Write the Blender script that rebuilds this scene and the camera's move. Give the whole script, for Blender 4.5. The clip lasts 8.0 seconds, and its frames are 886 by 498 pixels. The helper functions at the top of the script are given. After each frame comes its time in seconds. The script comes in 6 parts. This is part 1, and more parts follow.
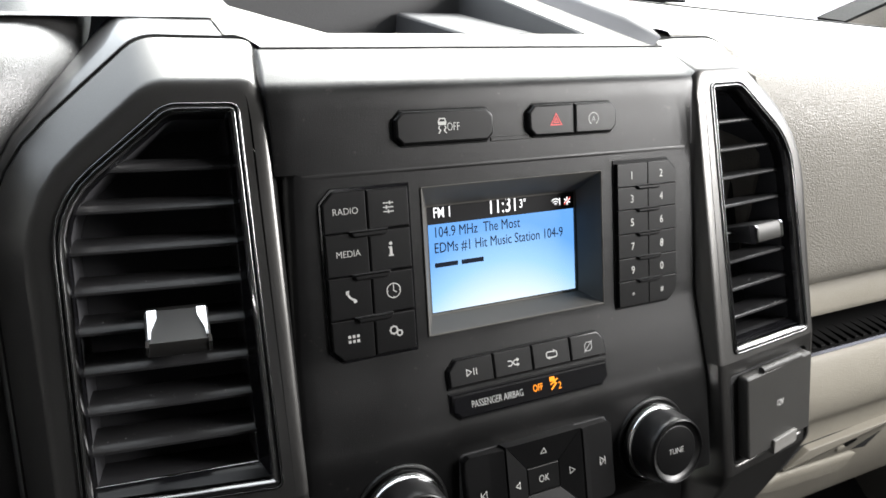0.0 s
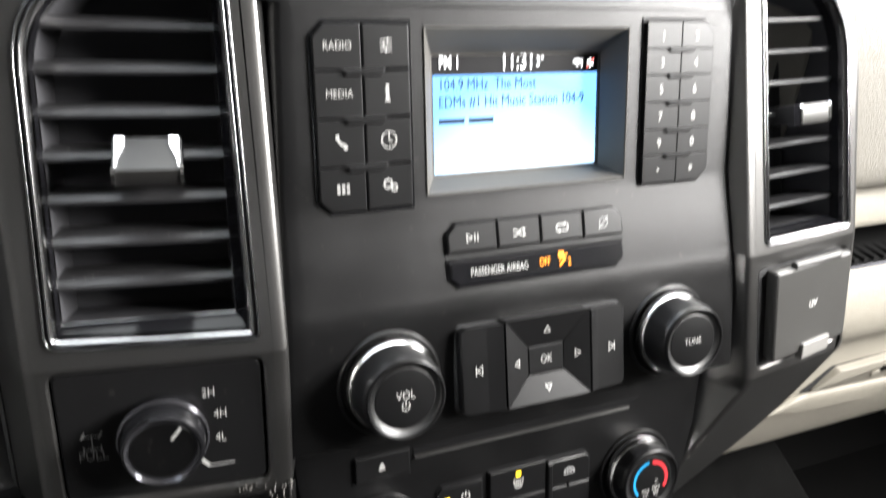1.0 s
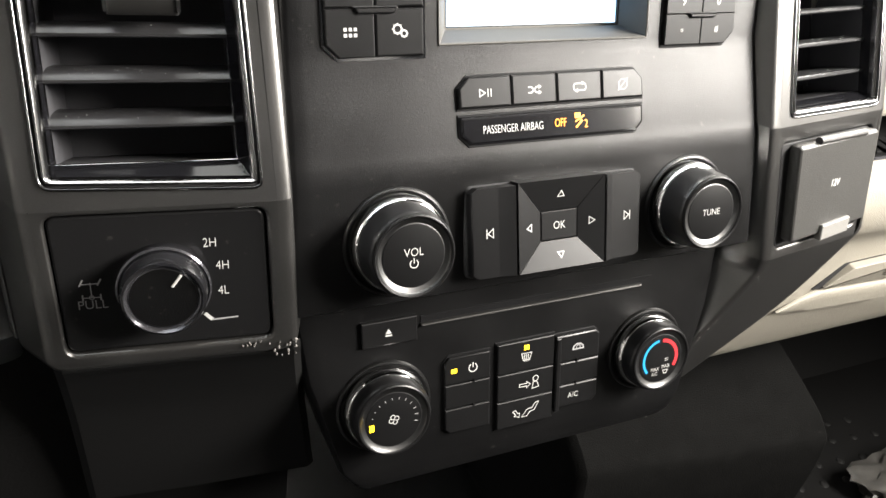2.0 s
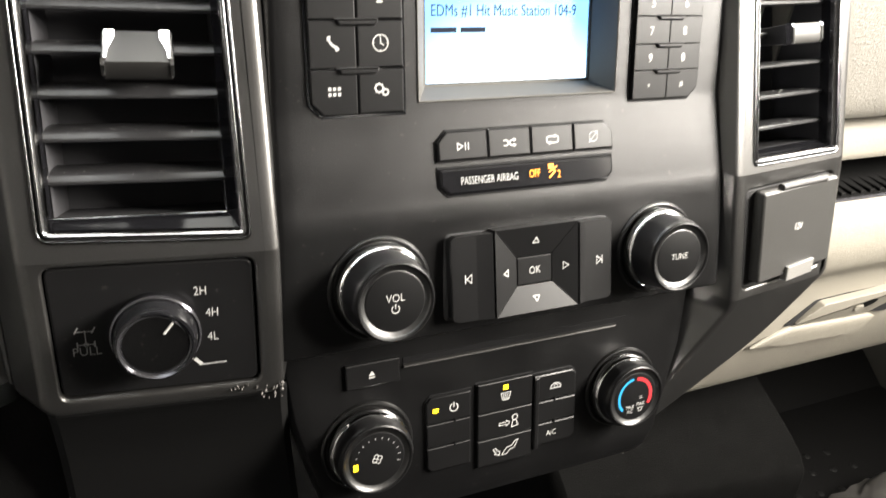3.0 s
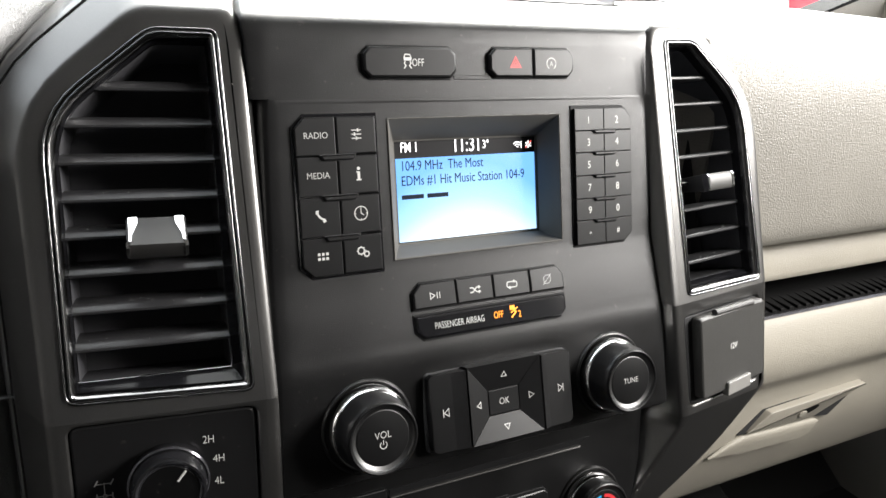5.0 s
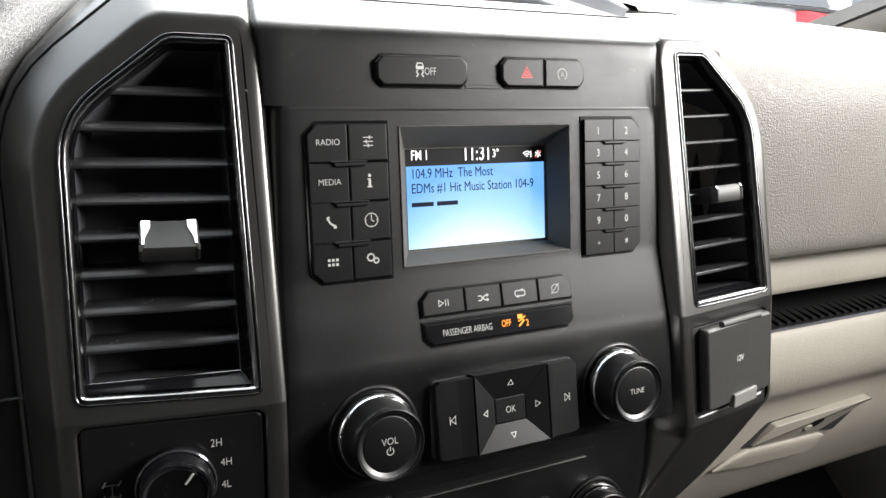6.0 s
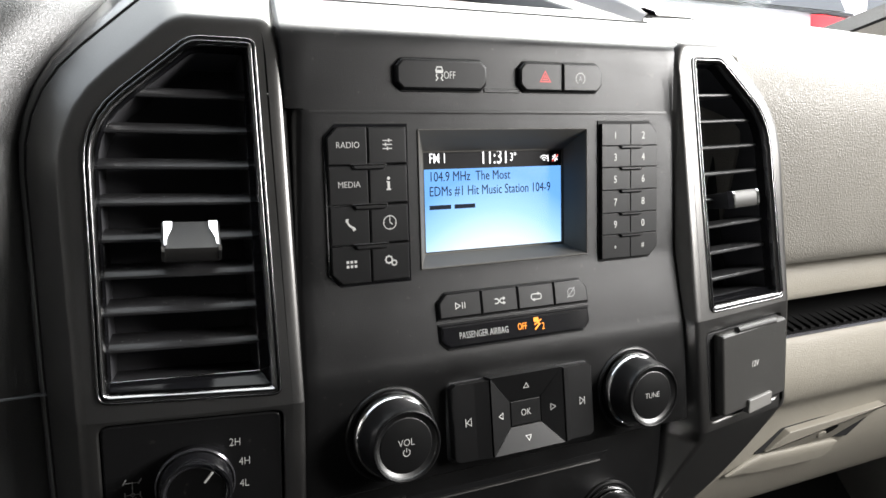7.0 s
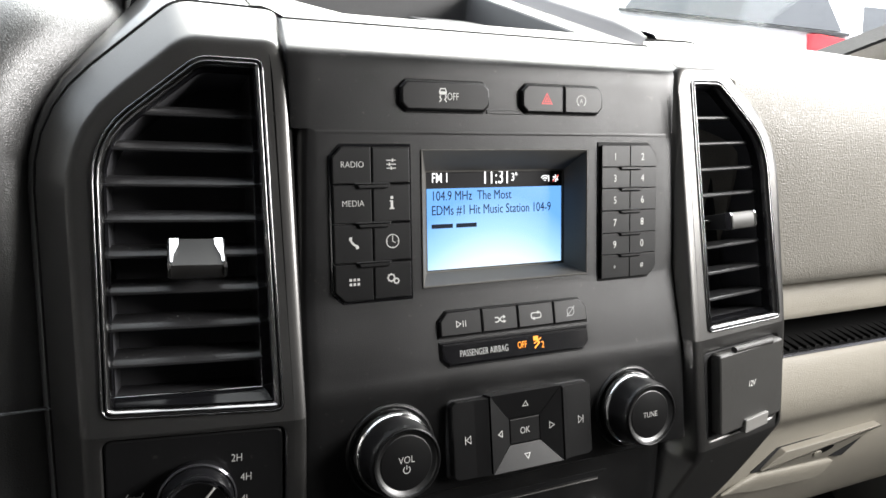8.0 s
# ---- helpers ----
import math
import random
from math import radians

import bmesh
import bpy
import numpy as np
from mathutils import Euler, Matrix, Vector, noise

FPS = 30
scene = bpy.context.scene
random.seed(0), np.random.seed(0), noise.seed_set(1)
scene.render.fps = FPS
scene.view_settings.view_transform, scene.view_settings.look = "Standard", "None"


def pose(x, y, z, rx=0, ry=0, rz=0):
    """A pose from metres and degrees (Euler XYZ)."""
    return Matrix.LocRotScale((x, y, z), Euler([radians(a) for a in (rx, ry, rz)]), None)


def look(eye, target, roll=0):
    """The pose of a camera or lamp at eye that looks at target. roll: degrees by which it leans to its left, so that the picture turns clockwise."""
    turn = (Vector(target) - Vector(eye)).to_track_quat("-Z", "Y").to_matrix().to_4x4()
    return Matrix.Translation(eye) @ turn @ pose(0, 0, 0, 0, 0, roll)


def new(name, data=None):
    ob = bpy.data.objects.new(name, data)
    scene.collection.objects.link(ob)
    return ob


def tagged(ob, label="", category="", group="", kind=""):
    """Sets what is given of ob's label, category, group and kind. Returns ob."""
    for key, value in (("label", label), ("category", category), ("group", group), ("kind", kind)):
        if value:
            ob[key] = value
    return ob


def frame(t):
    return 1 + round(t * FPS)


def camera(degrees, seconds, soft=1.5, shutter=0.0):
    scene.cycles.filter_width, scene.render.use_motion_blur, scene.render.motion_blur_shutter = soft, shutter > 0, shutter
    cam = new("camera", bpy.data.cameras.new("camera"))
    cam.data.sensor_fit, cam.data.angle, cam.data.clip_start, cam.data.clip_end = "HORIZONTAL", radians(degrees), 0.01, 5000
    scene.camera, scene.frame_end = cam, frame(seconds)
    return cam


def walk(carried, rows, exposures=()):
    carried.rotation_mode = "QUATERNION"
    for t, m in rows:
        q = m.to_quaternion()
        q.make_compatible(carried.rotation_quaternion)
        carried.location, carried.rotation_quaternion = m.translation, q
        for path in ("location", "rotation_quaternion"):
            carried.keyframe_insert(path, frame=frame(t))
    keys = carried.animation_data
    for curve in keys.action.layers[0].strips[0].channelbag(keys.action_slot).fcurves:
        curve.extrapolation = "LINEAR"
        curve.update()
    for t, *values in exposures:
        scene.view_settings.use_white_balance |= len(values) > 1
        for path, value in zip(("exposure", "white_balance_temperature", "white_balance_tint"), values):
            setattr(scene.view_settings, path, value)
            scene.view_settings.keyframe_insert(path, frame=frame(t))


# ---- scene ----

# ================= camera =================
cam = camera(59.68, 8.0, soft=1.5, shutter=0.4)
# seconds, eye, point looked at, roll
PATH = [
    (0, (-0.2213, -0.3124, 0.9659), (0.4481, 0.9013, 0.3924), 4.15),
    (0.3, (-0.2130, -0.3088, 0.9605), (0.4270, 0.9282, 0.4035), 3.73),
    (0.5, (-0.2039, -0.3035, 0.9528), (0.4169, 0.9401, 0.3888), 3.83),
    (0.7, (-0.2003, -0.3069, 0.9425), (0.3973, 0.9313, 0.3426), 4.34),
    (1, (-0.1948, -0.3109, 0.9178), (0.3908, 0.8880, 0.2323), 5.63),
    (1.2, (-0.1950, -0.3072, 0.8946), (0.3795, 0.8685, 0.1611), 6.24),
    (1.5, (-0.1909, -0.3104, 0.8864), (0.3732, 0.8354, 0.0997), 6.57),
    (1.7, (-0.1927, -0.3127, 0.8814), (0.3670, 0.8227, 0.0766), 6.56),
    (2.8, (-0.1977, -0.3220, 0.8882), (0.3764, 0.8316, 0.1203), 6.50),
    (3, (-0.1983, -0.3259, 0.8964), (0.3934, 0.8322, 0.1489), 6.64),
    (3.5, (-0.2044, -0.3320, 0.9039), (0.4070, 0.8373, 0.1903), 6.49),
    (4, (-0.2070, -0.3384, 0.9052), (0.4163, 0.8465, 0.2287), 5.96),
    (4.2, (-0.2104, -0.3452, 0.9113), (0.4324, 0.8440, 0.2612), 5.75),
    (4.5, (-0.2194, -0.3566, 0.9243), (0.4609, 0.8509, 0.3507), 4.99),
    (4.7, (-0.2228, -0.3592, 0.9297), (0.4631, 0.8595, 0.3872), 4.66),
    (6, (-0.2294, -0.3600, 0.9298), (0.4526, 0.8728, 0.4148), 5.36),
    (6.5, (-0.2304, -0.3567, 0.9290), (0.4385, 0.8803, 0.4070), 5.57),
    (7, (-0.2341, -0.3597, 0.9312), (0.4310, 0.8822, 0.4162), 5.64),
    (7.5, (-0.2362, -0.3593, 0.9324), (0.4270, 0.8886, 0.4294), 5.88),
    (8, (-0.2388, -0.3615, 0.9354), (0.4343, 0.8862, 0.4453), 6.31),
]
EXPOSURE = 3.7
# seconds, stops over EXPOSURE, white balance
LIFTS = [(0.0, -0.2, 6400), (0.5, 0.72, 6300), (1.0, 1.1, 6450), (1.5, 1.28, 6650), (3.0, 1.25, 7000), (3.5, 1.02, 6850), (4.5, 0.68, 6600), (5.0, 0.35, 6550), (6.0, 0.0, 6450), (8.0, 0.0, 6450)]
walk(cam, [(t, look(eye, target, roll)) for t, eye, target, roll in PATH],
     [(t, EXPOSURE + e, k, 10) for t, e, k in LIFTS])

# ================= world and sun =================
world = bpy.data.worlds.new("overcast_sky")
scene.world = world
world.use_nodes = True
wn = world.node_tree
sky = wn.nodes.new("ShaderNodeTexSky")
sky.sky_type = "NISHITA"
sky.sun_disc = False
sky.sun_elevation, sky.sun_rotation = radians(50), radians(35)
sky.air_density, sky.dust_density = 1.0, 4.0
soft_sky = wn.nodes.new("ShaderNodeHueSaturation")
soft_sky.inputs["Saturation"].default_value = 0.25
wn.links.new(sky.outputs[0], soft_sky.inputs["Color"])
wn.links.new(soft_sky.outputs[0], wn.nodes["Background"].inputs["Color"])
wn.nodes["Background"].inputs["Strength"].default_value = 0.092

sun = new("sun", bpy.data.lights.new("sun", "SUN"))
sun.data.energy, sun.data.angle, sun.data.color = 0.2, radians(20), (1.0, 0.96, 0.9)
sun.matrix_world = look((6, 2.5, 6), (0, 0, 0))
# daylight of the passenger's side window
side_light = new("side_window_light", bpy.data.lights.new("side_window_light", "AREA"))
side_light.data.shape, side_light.data.size, side_light.data.size_y = "RECTANGLE", 0.80, 0.36
side_light.data.energy, side_light.data.color = 3.0, (1.0, 0.97, 0.93)
side_light.matrix_world = look((0.89, -0.58, 1.27), (0.0, -0.48, 0.95))


# ================= materials =================
def material(name, base, rough=0.5, metal=0.0, bump=0.0, grain=900.0, leather=0.0, leather_scale=420.0, spec=0.5,
             spread=0.12, blotch=14.0, wear=0.0, coat=0.0, mottle=0.07):
    """A principled surface: two scales of colour and gloss variation, fine bump, optional leather cells and dust."""
    m = bpy.data.materials.new(name)
    m.use_nodes = True
    nt = m.node_tree
    b = nt.nodes["Principled BSDF"]
    tc = nt.nodes.new("ShaderNodeTexCoord")
    big = nt.nodes.new("ShaderNodeTexNoise")
    big.inputs["Scale"].default_value, big.inputs["Detail"].default_value = blotch, 5.0
    fine = nt.nodes.new("ShaderNodeTexNoise")
    fine.inputs["Scale"].default_value, fine.inputs["Detail"].default_value = grain, 2.0
    for n in (big, fine):
        nt.links.new(tc.outputs["Object"], n.inputs["Vector"])
    ramp = nt.nodes.new("ShaderNodeMapRange")
    ramp.inputs["To Min"].default_value, ramp.inputs["To Max"].default_value = 1 - spread, 1 + spread
    nt.links.new(big.outputs["Fac"], ramp.inputs["Value"])
    ramp2 = nt.nodes.new("ShaderNodeMapRange")
    ramp2.inputs["To Min"].default_value, ramp2.inputs["To Max"].default_value = 1 - spread * 0.7, 1 + spread * 0.7
    nt.links.new(fine.outputs["Fac"], ramp2.inputs["Value"])
    mul = nt.nodes.new("ShaderNodeMath")
    mul.operation = "MULTIPLY"
    nt.links.new(ramp.outputs[0], mul.inputs[0])
    nt.links.new(ramp2.outputs[0], mul.inputs[1])
    tint = nt.nodes.new("ShaderNodeVectorMath")
    tint.operation = "SCALE"
    tint.inputs[0].default_value = base
    nt.links.new(mul.outputs[0], tint.inputs["Scale"])
    colour = tint.outputs[0]
    if wear > 0:
        dust = nt.nodes.new("ShaderNodeTexNoise")
        dust.inputs["Scale"].default_value, dust.inputs["Detail"].default_value = 260.0, 4.0
        nt.links.new(tc.outputs["Object"], dust.inputs["Vector"])
        cut = nt.nodes.new("ShaderNodeMapRange")
        cut.inputs["From Min"].default_value, cut.inputs["From Max"].default_value = 0.67, 0.76
        cut.inputs["To Max"].default_value = wear
        nt.links.new(dust.outputs["Fac"], cut.inputs["Value"])
        mix = nt.nodes.new("ShaderNodeMix")
        mix.data_type = "RGBA"
        nt.links.new(cut.outputs[0], mix.inputs["Factor"])
        nt.links.new(colour, mix.inputs["A"])
        mix.inputs["B"].default_value = (0.35, 0.33, 0.30, 1)
        colour = mix.outputs["Result"]
    nt.links.new(colour, b.inputs["Base Color"])
    rr = nt.nodes.new("ShaderNodeMapRange")
    rr.inputs["To Min"].default_value, rr.inputs["To Max"].default_value = max(0.02, rough - mottle), min(1, rough + mottle)
    nt.links.new(big.outputs["Fac"], rr.inputs["Value"])
    nt.links.new(rr.outputs[0], b.inputs["Roughness"])
    b.inputs["Metallic"].default_value = metal
    b.inputs["Specular IOR Level"].default_value = spec
    b.inputs["Coat Weight"].default_value = coat
    b.inputs["Coat Roughness"].default_value = 0.08
    if bump > 0 or leather > 0:
        bp = nt.nodes.new("ShaderNodeBump")
        bp.inputs["Distance"].default_value = 0.0005
        bp.inputs["Strength"].default_value = max(bump, leather)
        if leather > 0:
            vor = nt.nodes.new("ShaderNodeTexVoronoi")
            vor.feature = "DISTANCE_TO_EDGE"
            vor.inputs["Scale"].default_value = leather_scale
            warp = nt.nodes.new("ShaderNodeTexNoise")
            warp.inputs["Scale"].default_value = leather_scale * 0.6
            nt.links.new(tc.outputs["Object"], warp.inputs["Vector"])
            add = nt.nodes.new("ShaderNodeVectorMath")
            add.operation = "MULTIPLY_ADD"
            add.inputs[1].default_value = (0.003, 0.003, 0.003)
            nt.links.new(warp.outputs["Color"], add.inputs[0])
            nt.links.new(tc.outputs["Object"], add.inputs[2])
            nt.links.new(add.outputs[0], vor.inputs["Vector"])
            lim = nt.nodes.new("ShaderNodeMapRange")
            lim.inputs["From Max"].default_value = 0.35
            nt.links.new(vor.outputs["Distance"], lim.inputs["Value"])
            nt.links.new(lim.outputs[0], bp.inputs["Height"])
        else:
            nt.links.new(fine.outputs["Fac"], bp.inputs["Height"])
        nt.links.new(bp.outputs[0], b.inputs["Normal"])
    return m


def glow(name, colour, strength):
    m = bpy.data.materials.new(name)
    m.use_nodes = True
    b = m.node_tree.nodes["Principled BSDF"]
    b.inputs["Base Color"].default_value = (*[c * 0.2 for c in colour], 1)
    b.inputs["Emission Color"].default_value = (*colour, 1)
    b.inputs["Emission Strength"].default_value = strength
    b.inputs["Roughness"].default_value = 0.3
    return m


def glass(name, tint=(0.95, 0.97, 0.96), gloss=0.05):
    m = bpy.data.materials.new(name)
    m.use_nodes = True
    nt = m.node_tree
    nt.nodes.remove(nt.nodes["Principled BSDF"])
    t = nt.nodes.new("ShaderNodeBsdfTransparent")
    t.inputs[0].default_value = (*tint, 1)
    g = nt.nodes.new("ShaderNodeBsdfGlossy")
    g.inputs["Roughness"].default_value = 0.02
    mix = nt.nodes.new("ShaderNodeMixShader")
    mix.inputs[0].default_value = gloss
    nt.links.new(t.outputs[0], mix.inputs[1])
    nt.links.new(g.outputs[0], mix.inputs[2])
    nt.links.new(mix.outputs[0], nt.nodes["Material Output"].inputs["Surface"])
    return m


PANEL = material("charcoal_plastic", (0.0036, 0.0036, 0.0038), 0.35, spec=0.34, bump=0.24, grain=2300, wear=0.06, spread=0.22, blotch=26, mottle=0.13)
TRIM = material("satin_graphite_trim", (0.13, 0.128, 0.125), 0.34, metal=0.92, bump=0.02, grain=1600, wear=0.05, mottle=0.10)
GROOVE = material("black_gap", (0.020, 0.020, 0.021), 0.7, spec=0.3)
BUTTON = material("black_button_plastic", (0.0055, 0.0055, 0.0058), 0.36, spec=0.33, bump=0.06, grain=1800)
LIP = material("black_vent_lip", (0.006, 0.006, 0.007), 0.12, spec=0.14)
GAP = material("black_button_gap", (0.007, 0.007, 0.0075), 0.5, spec=0.12)
GLOSS = material("gloss_black", (0.008, 0.008, 0.009), 0.12, coat=0.5)
# duct and slat colours lifted, to put lens haze into their blacks
DUCT = material("dark_duct_plastic", (0.046, 0.046, 0.050), 0.6, spec=0.3)
SLAT = material("black_vent_plastic", (0.021, 0.021, 0.0222), 0.37, spec=0.55, bump=0.08, grain=1400, wear=0.10)
CHROME = material("chrome", (0.82, 0.82, 0.83), 0.08, metal=1.0, spread=0.03)
SMOKED = material("smoked_chrome", (0.20, 0.20, 0.203), 0.17, metal=1.0, spread=0.10, mottle=0.05)
SATIN = material("satin_highlight_metal", (0.30, 0.30, 0.30), 0.34, metal=1.0, spread=0.05)
CAP = material("satin_grey_cap", (0.050, 0.049, 0.046), 0.5, metal=0.2, spread=0.05)
DARKCHROME = material("dark_polished_ring", (0.10, 0.10, 0.11), 0.16, metal=0.8, spread=0.05)
PAD = material("grey_leather_grain", (0.215, 0.203, 0.179), 0.48, leather=0.6, leather_scale=470)
DARKPAD = material("charcoal_leather_grain", (0.024, 0.0238, 0.0236), 0.40, spec=0.95, leather=0.24, leather_scale=820, coat=0.35)
DARKPAD.node_tree.nodes["Principled BSDF"].inputs["Coat Roughness"].default_value = 0.4
LOWPAD = material("grey_moulded_plastic", (0.31, 0.288, 0.243), 0.5, leather=0.42, leather_scale=560)
RUBBER = material("black_rubber", (0.004, 0.004, 0.004), 0.75, spec=0.12, bump=0.4, grain=700)
CARPET = material("dark_carpet", (0.004, 0.004, 0.0039), 0.95, spec=0.08, bump=0.9, grain=900, spread=0.7, blotch=60, wear=0.035)
FOOT = material("black_moulded_foot", (0.006, 0.006, 0.006), 0.58, spec=0.18, bump=0.1, grain=1200)
TABTOP = material("satin_tab_plastic", (0.014, 0.0135, 0.013), 0.45, spec=0.4, bump=0.05, grain=1500)
SCUFF = material("pale_scuff", (0.20, 0.19, 0.18), 0.7)
PRINT = material("pale_print", (0.52, 0.52, 0.505), 0.5)
PRINT_DIM = material("dim_print", (0.34, 0.34, 0.34), 0.5)
LIT = glow("lit_white", (1.0, 1.0, 1.0), 0.13)
PRINT_WHITE = material("white_print", (0.80, 0.80, 0.78), 0.5)
PRINT_KEY = material("digit_print", (0.60, 0.60, 0.58), 0.5)
REDPRINT = material("red_print", (0.60, 0.05, 0.05), 0.5)
INK = material("screen_ink", (0.006, 0.010, 0.022), 0.5, spec=0.1)
HEADLINER = material("headliner_cloth", (0.09, 0.088, 0.085), 0.95, bump=0.5, grain=800)
# darker copy of the door trim, to cut bounced light from the left
LEFTBLOCK = material("dark_blocking_wall", (0.05, 0.049, 0.047), 0.6, leather=0.4)
DOORTRIM = material("door_trim", (0.22, 0.207, 0.183), 0.6, leather=0.4)


# ================= mesh helpers =================
def part(name, bm, mat, parent=None, label="", angle=26):
    me = bpy.data.meshes.new(name)
    bmesh.ops.recalc_face_normals(bm, faces=bm.faces)
    bm.to_mesh(me)
    bm.free()
    me.materials.append(mat)
    for p in me.polygons:
        p.use_smooth = True
    me.set_sharp_from_angle(angle=radians(angle))
    ob = new(name, me)
    if parent is not None:
        ob.parent = parent
    if label:
        tagged(ob, label)
    return ob


def thing(name, matrix, label, category, group="", kind=""):
    e = new(name)
    e.empty_display_size = 0.02
    e.matrix_world = matrix
    return tagged(e, label, category, group, kind)


def plane_frame(k, z0, off, zc, xc=0.0, kx=0.0):
    """Frame on the plane y = off + k (z - z0) + kx (x - xc): x along, y up, z out to the viewer."""
    o = Vector((xc, off + k * (zc - z0), zc))
    ax = Vector((1, kx, 0)).normalized()
    up = Vector((0, k, 1))
    n = ax.cross(up).normalized()
    up = n.cross(ax)
    m = Matrix((ax, up, n)).transposed().to_4x4()
    m.translation = o
    return m


def rounded(pts, r, n=4):
    """A closed outline with its corners rounded by r (one number or one for each corner)."""
    out = []
    for i, p in enumerate(pts):
        ri = r[i] if isinstance(r, (list, tuple)) else r
        p, a, b = Vector(p), Vector(pts[i - 1]), Vector(pts[(i + 1) % len(pts)])
        u, v = (a - p).normalized(), (b - p).normalized()
        if ri <= 0:
            out.append((p.x, p.y))
            continue
        d = min(ri, 0.45 * (a - p).length, 0.45 * (b - p).length)
        for j in range(n + 1):
            s = j / n
            q = (p + u * d) * (1 - s) ** 2 + p * 2 * s * (1 - s) + (p + v * d) * s ** 2
            out.append((q.x, q.y))
    return out


def area(pts):
    return 0.5 * sum(pts[i - 1][0] * p[1] - p[0] * pts[i - 1][1] for i, p in enumerate(pts))


def inset(pts, d):
    """The outline moved inward by d."""
    sign = 1 if area(pts) > 0 else -1
    out = []
    for i, p in enumerate(pts):
        p, a, b = Vector(p), Vector(pts[i - 1]), Vector(pts[(i + 1) % len(pts)])
        u, v = (p - a), (b - p)
        if u.length < 1e-7:
            u = v
        if v.length < 1e-7:
            v = u
        u, v = u.normalized(), v.normalized()
        n1, n2 = Vector((-u.y, u.x)) * sign, Vector((-v.y, v.x)) * sign
        m = n1 + n2
        m = m / max(0.35, m.length_squared / 2)
        q = p + m * d
        out.append((q.x, q.y))
    return out


def loft(bm, loops, cap0=False, cap1=False, closed=True):
    """Joins loops of as many 3D points each."""
    vs = [[bm.verts.new(p) for p in lp] for lp in loops]
    n = len(vs[0])
    for a, b in zip(vs, vs[1:]):
        for i in range(n if closed else n - 1):
            j = (i + 1) % n
            bm.faces.new((a[i], a[j], b[j], b[i]))
    if cap0:
        bm.faces.new(vs[0])
    if cap1:
        bm.faces.new(vs[-1])
    return vs


def lift(pts, z):
    return [(p[0], p[1], z) for p in pts]


def slab(bm, pts, z0, z1, bev=0.0004):
    """A plate on an outline, from z0 to z1, with its front edge bevelled."""
    loops = [lift(pts, z0), lift(pts, z1 - bev), lift(inset(pts, bev * 0.35), z1 - bev * 0.35), lift(inset(pts, bev), z1)]
    loft(bm, loops, True, True)
    return bm


def plate(pts, z0, z1, bev=0.0004):
    return slab(bmesh.new(), pts, z0, z1, bev)


def rect(x0, x1, y0, y1):
    return [(x0, y0), (x1, y0), (x1, y1), (x0, y1)]


def lathe(bm, prof, seg=48, cx=0.0, cy=0.0, cap=True):
    loops = []
    for r, z in prof:
        loops.append([(cx + r * math.cos(2 * math.pi * i / seg), cy + r * math.sin(2 * math.pi * i / seg), z) for i in range(seg)])
    loft(bm, loops, False, cap)
    return bm


def ribbon(bm, pts, w, z, closed=False):
    """A printed line of width w."""
    pts = [Vector((p[0], p[1])) for p in pts]
    n = len(pts)
    left, right = [], []
    for i in range(n):
        a = pts[i - 1] if (i > 0 or closed) else pts[i]
        b = pts[(i + 1) % n] if (i < n - 1 or closed) else pts[i]
        u = (pts[i] - a).normalized() if (pts[i] - a).length > 1e-9 else (b - pts[i]).normalized()
        v = (b - pts[i]).normalized() if (b - pts[i]).length > 1e-9 else u
        m = Vector((-u.y, u.x)) + Vector((-v.y, v.x))
        m = m / max(0.5, m.length_squared / 2) * (w / 2)
        left.append(bm.verts.new((*(pts[i] + m), z)))
        right.append(bm.verts.new((*(pts[i] - m), z)))
    for i in range(n if closed else n - 1):
        j = (i + 1) % n
        bm.faces.new((left[i], left[j], right[j], right[i]))


def dot_print(bm, pts, z):
    bm.faces.new([bm.verts.new((p[0], p[1], z)) for p in pts])


def arc(cx, cy, r, a0, a1, n=20):
    return [(cx + r * math.cos(radians(a0 + (a1 - a0) * i / n)), cy + r * math.sin(radians(a0 + (a1 - a0) * i / n))) for i in range(n + 1)]


def lettering(words, x, y, z, size, mat, parent, stretch=0.85, align="CENTER", turn=0.0, name="lettering", label=""):
    cu = bpy.data.curves.new(name, "FONT")
    cu.body, cu.size, cu.align_x, cu.align_y, cu.extrude = words, size, align, "CENTER", 0.00004
    cu.resolution_u = 3
    cu.offset = -0.010 * size if mat in (PRINT, PRINT_DIM) else 0.004 * size if mat == LIT else 0.0
    tmp = new("tmp_text", cu)
    me = bpy.data.meshes.new_from_object(tmp.evaluated_get(bpy.context.evaluated_depsgraph_get()))
    bpy.data.objects.remove(tmp)
    me.name = name
    ys = [v.co.y for v in me.vertices]
    me.transform(Matrix.Translation((0, -(min(ys) + max(ys)) / 2, 0)))
    me.transform(Matrix.Translation((x, y, z)) @ Matrix.Rotation(radians(turn), 4, "Z") @ Matrix.Diagonal((stretch, 1, 1, 1)))
    me.materials.clear()
    me.materials.append(mat)
    ob = new(name, me)
    ob.parent = parent
    if label:
        tagged(ob, label)
    return ob


# ================= the cab around the camera =================
def box(bm, x0, x1, y0, y1, z0, z1):
    loft(bm, [[(x0, y0, z), (x1, y0, z), (x1, y1, z), (x0, y1, z)] for z in (z0, z1)], True, True)


def setting(name, bm, mat, label, category):
    return tagged(part(name, bm, mat), label, category, kind="structure")


